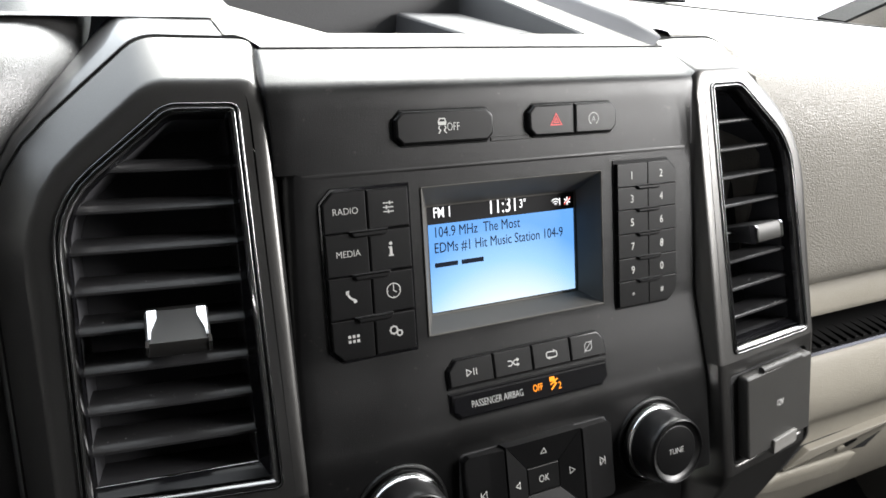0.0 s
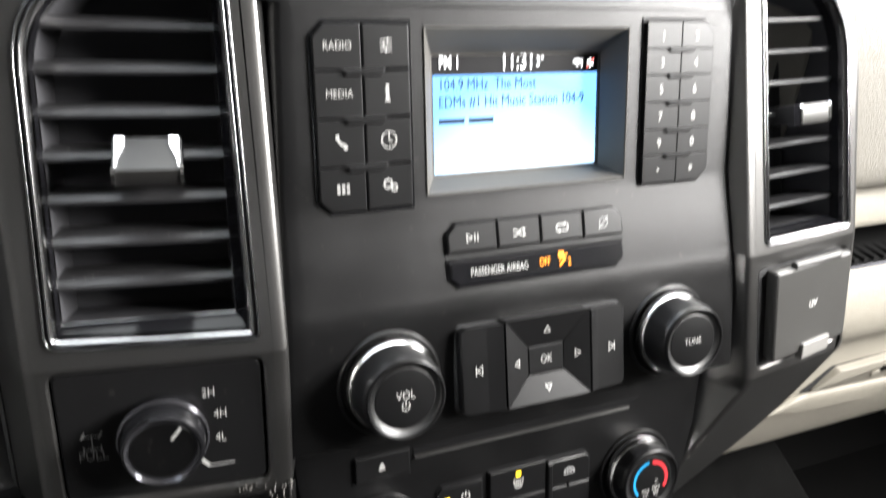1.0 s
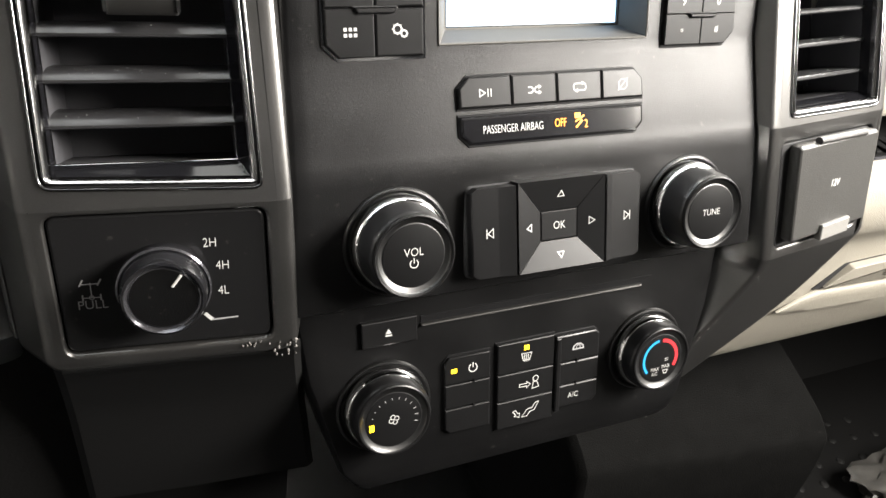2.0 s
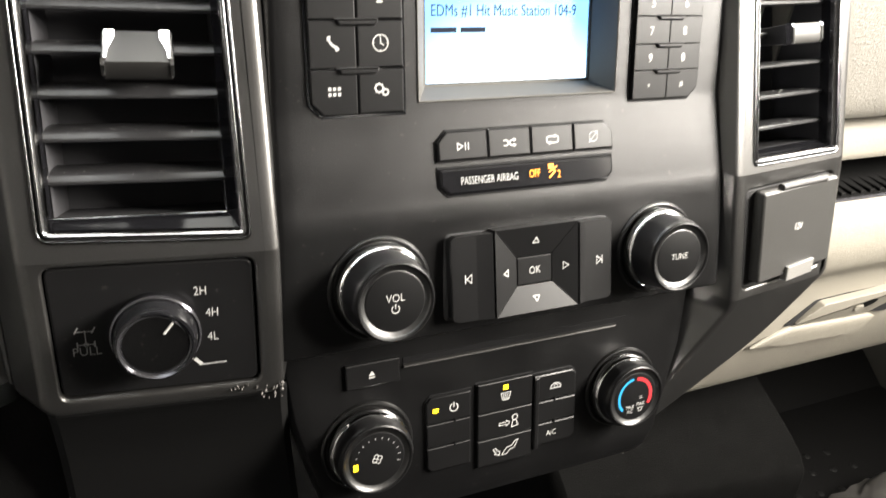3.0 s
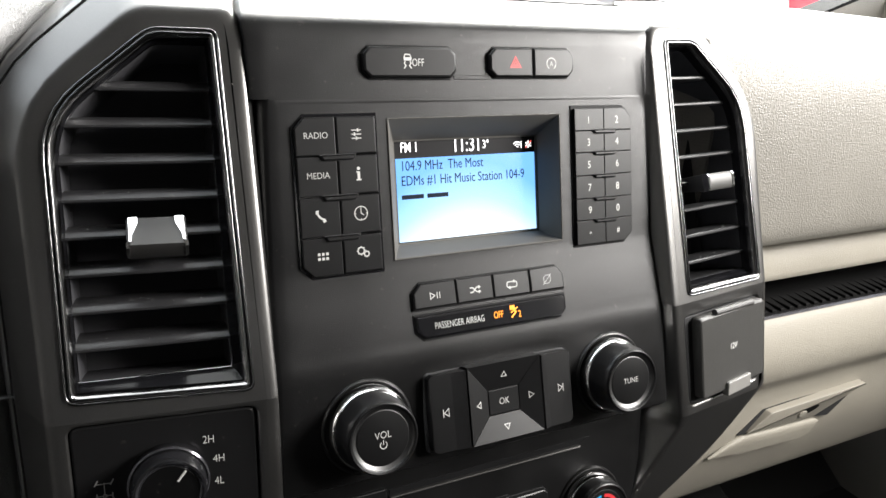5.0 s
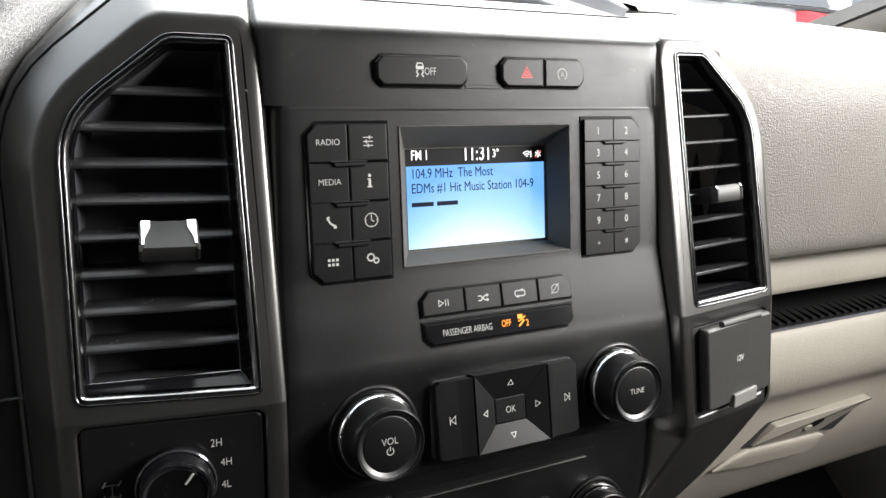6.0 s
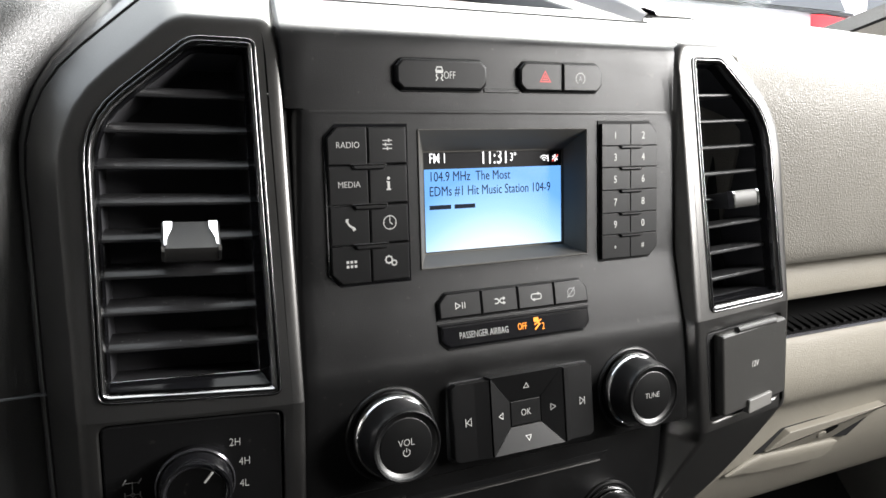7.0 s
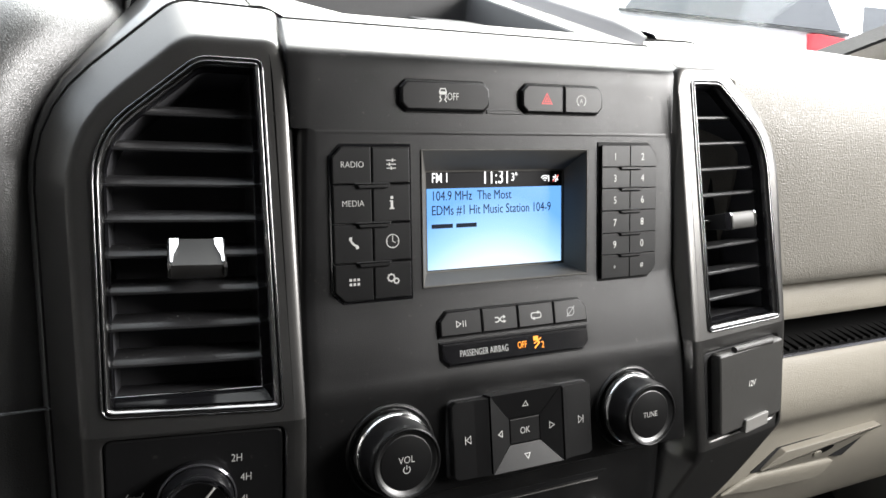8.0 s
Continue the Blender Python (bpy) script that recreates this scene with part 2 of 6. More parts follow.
bm = bmesh.new()
box(bm, -0.92, 0.92, -1.75, 0.02, 1.50, 1.56)
setting("ceiling", bm, HEADLINER, "grey cloth headliner of the cab", "ceiling")
bm = bmesh.new()
box(bm, -0.92, 0.92, -1.75, 0.9, 0.10, 0.16)
setting("floor", bm, CARPET, "dark carpeted cab floor", "floor")
for nm, s in (("wall_left", -1), ("wall_right", 1)):
    bm = bmesh.new()
    x0, x1 = sorted((s * 0.86, s * 0.92))
    sill = 1.08 if s > 0 else 0.92
    box(bm, x0, x1, -1.75, -0.02, 0.16, sill)
    box(bm, x0, x1, -0.02, 0.40, 0.16, 0.92)
    box(bm, x0, x1, 0.40, 0.85, 0.16, 0.866)
    if s > 0:
        # unseen wall round the opening, shaped to mask part of the side light
        edge_line = [(0.02, 1.08), (-0.10, 1.26), (-0.22, 1.42), (-1.00, 1.46)]
        loft(bm, [[(x, y, z) for y, z in edge_line] + [(x, -1.00, 1.50), (x, 0.02, 1.50)] for x in (x0, x1)], True, True)
        box(bm, x0, x1, -1.14, -1.00, sill, 1.50)
        box(bm, x0, x1, -1.64, -1.14, 1.36, 1.50)
        box(bm, x0, x1, -1.75, -1.64, sill, 1.50)
    else:
        # unseen: closed where a window would be, to keep light off the hood
        box(bm, x0, x1, -1.75, -0.06, 0.92, 1.50)
        loft(bm, [[(x, -0.06, 0.92), (x, 0.14, 0.92), (x, 0.14, 1.38), (x, 0.0, 1.49), (x, -0.06, 1.50)] for x in (x0, x1)], True, True)
    # sloping windscreen pillar
    x2, x3 = sorted((s * 1.02, s * 1.08))
    if s < 0:
        loft(bm, [[(x2, 0.80, 0.80), (x3, 0.80, 0.80), (x3, 0.70, 0.80), (x2, 0.70, 0.80)],
                  [(x2, 0.02, 1.53), (x3, 0.02, 1.53), (x3, -0.08, 1.53), (x2, -0.08, 1.53)]], True, True)
    box(bm, *sorted((s * 0.92, s * 1.08)), 0.0, 0.85, 0.60, 0.80)
    setting(nm, bm, DOORTRIM if s > 0 else LEFTBLOCK, "grey moulded door trim, unseen, its window opening shaped for the light" if s > 0 else "unseen dark left wall, closed to block light", "wall")
bm = bmesh.new()
box(bm, -0.92, 0.92, -1.81, -1.75, 0.10, 1.02)
box(bm, -0.92, 0.92, -1.81, -1.75, 1.40, 1.56)
box(bm, -0.92, -0.62, -1.81, -1.75, 1.02, 1.40)
box(bm, 0.62, 0.92, -1.81, -1.75, 1.02, 1.40)
setting("wall_back", bm, RUBBER, "plain dark rear wall with a small rear window", "wall")
bm = bmesh.new()
box(bm, -0.92, 0.92, 0.86, 0.92, 0.10, 0.87)
setting("wall_front", bm, RUBBER, "black bulkhead under the windscreen", "wall")
WINDOW = glass("clear_window_glass")
bm = bmesh.new()
loft(bm, [[(-1.02, 0.80, 0.885), (1.02, 0.80, 0.885), (1.02, 0.805, 0.89), (-1.02, 0.805, 0.89)],
          [(-1.02, 0.00, 1.525), (1.02, 0.00, 1.525), (1.02, 0.005, 1.53), (-1.02, 0.005, 1.53)]], True, True)
pane = setting("window_1", bm, WINDOW, "clear sloping windscreen glass", "window")
pane.visible_shadow = False
TINTED = glass("tinted_rear_glass", (0.07, 0.075, 0.08))
bm = bmesh.new()
box(bm, -0.62, 0.62, -1.785, -1.780, 1.02, 1.40)
setting("window_2", bm, TINTED, "tinted rear window glass", "window").visible_shadow = False
bm = bmesh.new()
box(bm, 0.888, 0.893, -1.64, -1.14, 1.08, 1.36)
setting("window_3", bm, TINTED, "tinted rear side window glass", "window").visible_shadow = False

# ---- outside ----
# ground colour raised so that it bounces daylight up into the cab
ASPHALT = material("pale_bounce_lot", (0.62, 0.62, 0.63), 0.8, bump=0.3, grain=60, blotch=0.6, spread=0.3)
bm = bmesh.new()
loft(bm, [[(-400, -400, -0.50), (400, -400, -0.50), (400, 400, -0.50), (-400, 400, -0.50)], [(-400, -400, -0.6), (400, -400, -0.6), (400, 400, -0.6), (-400, 400, -0.6)]], True, True)
setting("ground", bm, ASPHALT, "pale parking lot, lightened to bounce daylight up", "ground")

CARPAINT = material("white_car_paint", (0.72, 0.72, 0.73), 0.25, coat=0.6, blotch=2, spread=0.05)
CARGLASS = material("dark_car_glass", (0.05, 0.055, 0.055), 0.08, spec=0.9, coat=1.0, blotch=3, spread=0.3)
REDLENS = material("red_lamp_lens", (0.62, 0.02, 0.03), 0.15, coat=0.6)
TYRE = material("tyre_rubber", (0.02, 0.02, 0.02), 0.8)


GREYSTRIP = material("grey_trim_strip", (0.035, 0.037, 0.036), 0.5, blotch=3, spread=0.3)


def parked_car(m, paint, label, lamps=(-1, 1)):
    t = thing("parked_car", m, label, "car", "parked cars")
    # profile of the body side: along the car (y, rear at 0) and height
    side_ = [(0.10, 0.34), (0.02, 0.56), (0.0, 0.85), (0.03, 1.30), (0.10, 1.38), (0.40, 1.72), (0.70, 1.80), (2.2, 1.80), (3.0, 1.28), (4.1, 1.12), (4.3, 0.85), (4.25, 0.38)]
    bm = bmesh.new()
    loft(bm, [[(x, y + d, z * k + (1 - k) * 0.3) for y, z in side_] for x, k, d in ((-0.90, 0.93, 0.06), (-0.84, 0.99, 0.01), (-0.60, 1.0, 0.0), (0.60, 1.0, 0.0), (0.84, 0.99, 0.01), (0.90, 0.93, 0.06))], True, True)
    part("body", bm, paint, t, angle=40)
    bm = bmesh.new()
    loft(bm, [[(-0.74, 0.090, 1.368), (0.74, 0.090, 1.368), (0.56, 0.375, 1.69), (-0.56, 0.375, 1.69)], [(-0.74, 0.060, 1.368), (0.74, 0.060, 1.368), (0.56, 0.345, 1.70), (-0.56, 0.345, 1.70)]], True, True)
    part("rear_window", bm, CARGLASS, t)
    bm = bmesh.new()
    box(bm, -0.78, 0.78, -0.01, 0.12, 1.342, 1.362)
    part("trim_strip", bm, GREYSTRIP, t, "grey trim strip")
    for e in (-1, 1):
        if e in lamps:
            bm = bmesh.new()
            o = [(e * 0.54, 1.225), (e * 0.86, 1.205), (e * 0.85, 1.318), (e * 0.60, 1.338), (e * 0.52, 1.330)]
            loft(bm, [[(x, 0.10, z) for x, z in o], [(x, -0.015, z) for x, z in o], [(x * 0.99, -0.03, z) for x, z in o]], True, True)
            part("tail_light", bm, REDLENS, t, "red tail light")
        for y in (0.75, 3.4):
            bm = bmesh.new()
            loft(bm, [[(e * x, y + r * math.cos(a * math.pi / 14), 0.33 + r * math.sin(a * math.pi / 14)) for a in range(28)] for x, r in ((0.70, 0.30), (0.70, 0.33), (0.90, 0.33), (0.92, 0.30), (0.90, 0.18))], True, True)
            part("wheel", bm, TYRE, t)
    bm = bmesh.new()
    box(bm, -0.88, 0.88, -0.06, 0.2, 0.42, 0.66)
    part("bumper", bm, TYRE, t)
    return t


heading = Matrix.Translation((4.10, 3.82, -0.48)) @ Matrix.Rotation(radians(-43.0), 4, "Z")
parked_car(heading, CARPAINT, "white parked hatchback with a red tail light, seen from behind", (1,))
SILVER = material("silver_car_paint", (0.42, 0.43, 0.45), 0.25, metal=0.4, coat=0.6, blotch=2, spread=0.05)
parked_car(Matrix.Translation((9.5, 7.0, -0.50)) @ Matrix.Rotation(radians(-48.0), 4, "Z"), SILVER, "silver parked hatchback beyond the white one")

# windscreen pillar trim at the end of the dash
bm = bmesh.new()
loft(bm, [[(0.700, y, 0.860), (0.860, y, 0.860), (0.860, y, 0.9365), (0.7125, y, 0.8885)] for y in (0.362, 0.40)], True, True)
setting("trim", bm, PAD, "grey windscreen pillar trim", "trim")
bm = bmesh.new()
loft(bm, [[(0.7105, y, 0.8885), (0.859, y, 0.9368), (0.859, y, 0.9425), (0.7085, y, 0.8915)] for y in (0.358, 0.40)], True, True)
setting("trim_seal", bm, RUBBER, "black rubber seal along the pillar trim", "trim")

# litter in the passenger footwell
def crumpled(name, centre, size, seed, mat, label, category):
    bm = bmesh.new()
    bmesh.ops.create_icosphere(bm, subdivisions=4, radius=1.0)
    for v in bm.verts:
        p = v.co.copy()
        n = noise.fractal(p * 1.7 + Vector((seed, 0, 0)), 1.0, 2.0, 4)
        c = abs(noise.noise(p * 3.1 + Vector((0, seed, 0))))
        q = p * (0.85 + 0.22 * n - 0.25 * c)
        v.co = (q.x * size[0], q.y * size[1], max(-size[2], q.z * size[2]))
    bm.transform(Matrix.Translation(centre))
    return tagged(part(name, bm, mat, angle=50), label, category)


BAG = material("grey_crumpled_plastic", (0.06, 0.058, 0.054), 0.35, bump=0.3, grain=120, spread=0.3, blotch=20)
crumpled("plastic_bag", (0.640, 0.020, 0.205), (0.125, 0.062, 0.036), 3.0, BAG, "crumpled grey plastic bag on the floor mat", "bag")
PAPER = material("white_paper", (0.7, 0.69, 0.66), 0.7, bump=0.2, grain=200)
crumpled("paper_scrap", (0.450, 0.068, 0.208), (0.035, 0.018, 0.018), 8.0, PAPER, "crumpled white paper scrap on the floor mat", "paper")

# ================= dashboard shell =================
DASH_PROFILE = [(0.78, 0.870), (0.60, 0.885), (0.42, 0.898), (0.33, 0.910), (0.30, 0.9165), (0.24, 0.919), (0.18, 0.918), (0.11, 0.912), (0.075, 0.902),
                (0.052, 0.887), (0.040, 0.868), (0.034, 0.845), (0.0315, 0.80), (0.0317, 0.756), (0.0326, 0.7385), (0.0362, 0.7290), (0.0440, 0.7262), (0.085, 0.7257)]


def dash_z(x, y, z):
    top = max(0.0, min(1.0, (y - 0.05) / 0.15))
    return z + 0.008 * math.exp(-(abs(x) - 0.135) / 0.06) * max(0.0, min(1.0, (y - 0.06) / 0.08)) - 0.055 * max(0.0, abs(x) - 0.22) * top


def dash_side(s, x_end, profile):
    bm = bmesh.new()
    xs = [0.130, 0.135, 0.145, 0.16, 0.18, 0.21, 0.25, 0.3, 0.4, 0.55, 0.7, x_end]
    def row(x):
        w = max(0.0, min(1.0, (x - 0.178) / 0.035))
        out = []
        for y, z in profile:
            flat = 0.9122 if y >= 0.07 else (0.905 if y > 0.05 else z)
            zz = z * w + max(z, min(flat, 0.912 + max(0.0, y - 0.11) * 0.1)) * (1 - w)
            out.append((s * x, max(y, 0.0722 * (1 - w) + y * w), dash_z(x, y, zz)))
        return out
    loft(bm, [row(x) for x in xs], closed=False)
    return bm


def finer(p, n=3):
    """Catmull-Rom points through a profile."""
    out = []
    for i in range(len(p) - 1):
        a, b, c, d = p[max(i - 1, 0)], p[i], p[i + 1], p[min(i + 2, len(p) - 1)]
        for j in range(n):
            t = j / n
            out.append(tuple(0.5 * (2 * b[k] + (c[k] - a[k]) * t + (2 * a[k] - 5 * b[k] + 4 * c[k] - d[k]) * t * t
                                    + (3 * b[k] - a[k] - 3 * c[k] + d[k]) * t ** 3) for k in range(len(b))))
    out.append(p[-1])
    return out


dash = thing("dashboard", Matrix.Translation((0, 0.3, 0.60)), "grey grained dashboard pad reaching to the windscreen", "dashboard")
DASH = Matrix.Translation((0, -0.3, -0.60))


def under(ob, m):
    """Sets a part's place relative to its thing."""
    ob.matrix_basis = m
    return ob


under(part("passenger_pad", dash_side(1, 0.86, finer(DASH_PROFILE)), PAD, dash, "pale grey leather-grained passenger pad"), DASH)


def driver_z(y):
    """Height of the driver's side of the dash top."""
    run = [(0.060, 0.9115), (0.085, 0.9160), (0.110, 0.9180), (0.24, 0.9180), (0.33, 0.910), (0.42, 0.898), (0.60, 0.885), (0.80, 0.868)]
    for (y0, z0), (y1, z1) in zip(run, run[1:]):
        if y <= y1:
            return z0 + (z1 - z0) * max(0.0, y - y0) / (y1 - y0)
    return run[-1][1]


bm = bmesh.new()
loft(bm, [[(x, y, driver_z(y) - 0.004 * max(0.0, -x - 0.2)) for y in (0.098, 0.105, 0.11, 0.14, 0.18, 0.24, 0.28, 0.33, 0.42, 0.6, 0.78)] for x in (-0.136, -0.16, -0.19, -0.24, -0.35, -0.6, -0.86)], closed=False)
under(part("driver_pad", bm, DARKPAD, dash, "charcoal grained pad ahead of the driver", 60), DASH)


def ramp_z(y):
    return 0.908 + (y - 0.056) * 0.10


# centre channel with the storage tray
bm = bmesh.new()
hole = [(-0.080, 0.087), (0.090, 0.087), (0.090, 0.25), (-0.117, 0.25), (-0.117, 0.150)]
for a, b in (((-0.121, 0.0565), (0.121, 0.087)), ((-0.121, 0.25), (0.121, 0.70)), ((-0.121, 0.087), (-0.117, 0.25)), ((0.090, 0.087), (0.121, 0.25))):
    vs = [bm.verts.new((x, y, ramp_z(min(y, 0.25)))) for x, y in ((a[0], a[1]), (b[0], a[1]), (b[0], b[1]), (a[0], b[1]))]
    bm.faces.new(vs)
bm.faces.new([bm.verts.new((x, y, ramp_z(y))) for x, y in ((-0.117, 0.087), (-0.080, 0.087), (-0.117, 0.150))])
lipped = rounded(hole, 0.008)
tray_bm = bmesh.new()
loft(tray_bm, [[(x, y, ramp_z(y) + 0.0002) for x, y in lipped], [(x, y, ramp_z(y) - 0.001) for x, y in inset(lipped, 0.001)],
          [(x, y, 0.885) for x, y in inset(lipped, 0.006)]])
ys = [0.0570, 0.062, 0.068, 0.076, 0.085, 0.095, 0.11, 0.13, 0.16, 0.20, 0.25, 0.32, 0.42, 0.55, 0.68]
behind = lambda x, y: max(y, 0.0690) if x > 0.1262 else y
loft(bm, [[(-x, behind(x, y), ramp_z(min(behind(x, y), 0.25)) * (1 - k) + (driver_z(behind(x, y)) - (0.0006 if k == 1 else 0)) * k) for y in ys] for x, k in ((0.121, 0), (0.1235, 0.15), (0.128, 0.55), (0.133, 0.9), (0.138, 1))], closed=False)
under(part("centre_channel", bm, PAD, dash), DASH)
# raised rail along the passenger's side of the channel
rail_h = lambda y: min(1.0, max(0.0, (y - 0.057) / 0.035))
bm = bmesh.new()
loft(bm, [[(x, behind(x, y), ramp_z(min(behind(x, y), 0.25)) + h * (0.62 + 0.38 * rail_h(behind(x, y)))) for y in ys] for x, h in ((0.1190, 0.0), (0.1196, 0.0006), (0.1226, 0.0072), (0.1240, 0.0090), (0.1268, 0.0100), (0.1310, 0.0102), (0.1400, 0.0080), (0.1480, -0.002))], closed=False)
RAIL = material("smooth_grey_rail", (0.125, 0.121, 0.126), 0.5, spec=0.3, bump=0.05, grain=1500)
under(part("channel_rail", bm, RAIL, dash, "smooth grey rail beside the tray", 50), DASH)
TRAY = material("dark_tray_plastic", (0.050, 0.050, 0.052), 0.55, bump=0.2, grain=900)
under(part("tray_wall", tray_bm, TRAY, dash, "dark grey tray walls"), DASH)
bm = bmesh.new()
slab(bm, rounded([(-0.076, 0.092), (0.085, 0.092), (0.085, 0.245), (-0.112, 0.245), (-0.112, 0.153)], 0.008), 0.880, 0.886, 0.0005)
under(part("tray_mat", bm, TRAY, dash, "dark textured rubber tray mat"), DASH)
bm = bmesh.new()
slab(bm, rounded(rect(0.030, 0.0855, 0.092, 0.245), 0.004), 0.8865, 0.905, 0.002)
under(part("tray_divider", bm, TRAY, dash), DASH)

bm = bmesh.new()
loft(bm, [[(x, 0.302 + d, dash_z(x, 0.30, 0.9165) + h) for x in (0.14, 0.18, 0.22, 0.3, 0.4, 0.5, 0.6, 0.7)] for d, h in ((-0.003, -0.002), (-0.002, 0.0016), (0.003, 0.0022), (0.006, -0.003))], closed=False)
under(part("screen_seal", bm, RUBBER, dash, "thin dark windscreen seal"), DASH)
# dark seams between the pad, the surrounds and the faceplate
bm = bmesh.new()
loft(bm, [[(x, 0.0562 + d, 0.9084 + h) for x in (-0.1245, -0.06, 0.0, 0.06, 0.1245)] for d, h in ((-0.0005, -0.001), (-0.0004, 0.0002), (0.0004, 0.0004), (0.0005, -0.001))], closed=False)
under(part("seam_gap", bm, GROOVE, dash), DASH)

# shelf slot and its ribbed liner on the passenger side
shelf = thing("dash_shelf", Matrix.Translation((0.5, 0.06, 0.66)), "grey dash shelf with black ribbed liner", "shelf")
SH = Matrix.Translation((-0.5, -0.06, -0.66))
bm = bmesh.new()
xs = [0.16, 0.3, 0.5, 0.7, 0.86]
prof = [(0.086, 0.7260), (0.084, 0.7200), (0.064, 0.7190), (0.0545, 0.7165), (0.0500, 0.7100), (0.0475, 0.7020), (0.0465, 0.6935), (0.0470, 0.6890), (0.052, 0.6868), (0.085, 0.6855)]
loft(bm, [[(x, y, z) for y, z in finer(prof, 2)] for x in xs], closed=False)
under(part("upper_lip", bm, LOWPAD, shelf), SH)
bm = bmesh.new()
loft(bm, [[(x, y, z) for y, z in ((0.085, 0.6865), (0.090, 0.666), (0.040, 0.6605), (0.036, 0.6605))] for x in xs], closed=False)
under(part("liner", bm, RUBBER, shelf, "black rubber liner"), SH)
for i in range(60):
    bm = bmesh.new()
    x = 0.20 + i * 0.011
    slab(bm, rect(x, x + 0.005, 0.0385, 0.088), 0.6595, 0.6630, 0.0008)
    under(part("rib", bm, RUBBER, shelf), SH)

glove = thing("glovebox", Matrix.Translation((0.5, 0.04, 0.49)), "pale grey glovebox door with a recessed latch", "glovebox")
GB = Matrix.Translation((-0.5, -0.04, -0.49))
bm = bmesh.new()
prof = [(0.085, 0.6555), (0.040, 0.6570), (0.0335, 0.6585), (0.0285, 0.653), (0.0225, 0.638), (0.0195, 0.620), (0.0220, 0.602), (0.0290, 0.5910), (0.0340, 0.581),
        (0.0355, 0.56), (0.0362, 0.542), (0.0390, 0.522), (0.0450, 0.500), (0.0530, 0.478), (0.0620, 0.458), (0.075, 0.448), (0.10, 0.445)]
loft(bm, [[(x, y, z) for y, z in finer(prof, 3)] for x in (0.14, 0.3, 0.5, 0.7, 0.86)], closed=False)
under(part("door", bm, LOWPAD, glove), GB)
bm = bmesh.new()
loft(bm, [[(x, y, z) for y, z in ((0.0405, 0.6595), (0.0350, 0.6608), (0.0325, 0.6595), (0.034, 0.6570))] for x in (0.16, 0.86)], closed=False)
under(part("edge_strip", bm, DARKCHROME, glove, "thin bright edge strip"), GB)
latch_frame = GB @ plane_frame(0.015, 0.55, 0.0356, 0.55, 0.38)
# flat black plate, the latch's shade put in as colour
bm = plate(rounded([(-0.060, -0.0115), (0.046, -0.0150), (0.070, -0.0185), (0.114, 0.0120), (0.108, 0.0175), (-0.032, 0.0110)], 0.002), -0.003, 0.0004, 0.0002)
under(part("latch_shade", bm, GROOVE, glove, "flat black plate for the shade round the latch"), latch_frame)
# plate leaning out at its top edge, clear of that shade on both sides
bm = bmesh.new()
o = rounded([(-0.049, -0.0105), (0.044, -0.0140), (0.107, 0.0150), (-0.027, 0.0098)], 0.002)
lean = lambda y: 0.0012 + (y + 0.0140) * 0.24
loft(bm, [lift(o, -0.002), [(x, y, lean(y)) for x, y in o], [(x, y, lean(y) + 0.0008) for x, y in inset(o, 0.0005)], [(x, y, lean(y) + 0.0011) for x, y in inset(o, 0.0014)]], True, True)
latch = under(part("latch", bm, LOWPAD, glove), latch_frame)
hole = [(0.0310 + 0.0125 * math.cos(a * math.pi / 12), -0.0012 + 0.0042 * math.sin(a * math.pi / 12) + 0.0026 * math.cos(a * math.pi / 12)) for a in range(24)]
bm = bmesh.new()
loft(bm, [[(x, y, lean(y) - 0.001) for x, y in hole], [(x, y, lean(y) + 0.00125) for x, y in hole]], True, True)
part("lock_well", bm, RUBBER, latch, "dark oval lock well")
barrel = [(0.0225 + 0.0058 * math.cos(a * math.pi / 10), -0.0040 + 0.0040 * math.sin(a * math.pi / 10)) for a in range(20)]
bm = bmesh.new()
loft(bm, [[(x, y, lean(y)) for x, y in barrel], [(x, y, lean(y) + 0.0020) for x, y in barrel], [(x, y, lean(y) + 0.0026) for x, y in inset(barrel, 0.0010)]], True, True)
part("lock_barrel", bm, LOWPAD, latch, "small pale lock barrel")
# rounded ledge under the latch, fading out to both ends
bm = bmesh.new()
ledge = [(-0.090, -0.0290, 0.02), (-0.068, -0.0205, 0.6), (-0.050, -0.0160, 1.0), (0.0, -0.0182, 1.0), (0.040, -0.0196, 1.0), (0.050, -0.0205, 0.75), (0.058, -0.0225, 0.15)]
loft(bm, [[(x, y + 0.0030 * k, -0.002), (x, y + 0.0028 * k, 0.0012 * k), (x, y + 0.0012 * k, 0.0025 * k), (x, y - 0.0020 * k, 0.0029 * k), (x, y - 0.0070 * k, 0.0021 * k), (x, y - 0.0130 * k, 0.0008 * k), (x, y - 0.0180 * k, -0.0004)] for x, y, k in ledge], closed=False)
under(part("latch_ledge", bm, LOWPAD, glove, angle=60), latch_frame)

# lower dash and footwell
bm = bmesh.new()
loft(bm, [[(-x, y, z) for y, z in finer([(0.07, 0.72), (0.03, 0.68), (0.005, 0.62), (0.0, 0.55), (0.02, 0.45), (0.08, 0.36)], 3)] for x in (0.125, 0.2, 0.35, 0.6, 0.86)], closed=False)
knee = tagged(part("knee_panel", bm, RUBBER), "dark grained knee panel below the driver's dash", "panel")
tunnel = thing("floor_tunnel", Matrix.Translation((0.27, 0.1, 0.17)), "dark speckled carpet over the floor tunnel", "carpet")
TN = Matrix.Translation((-0.27, -0.1, -0.17))


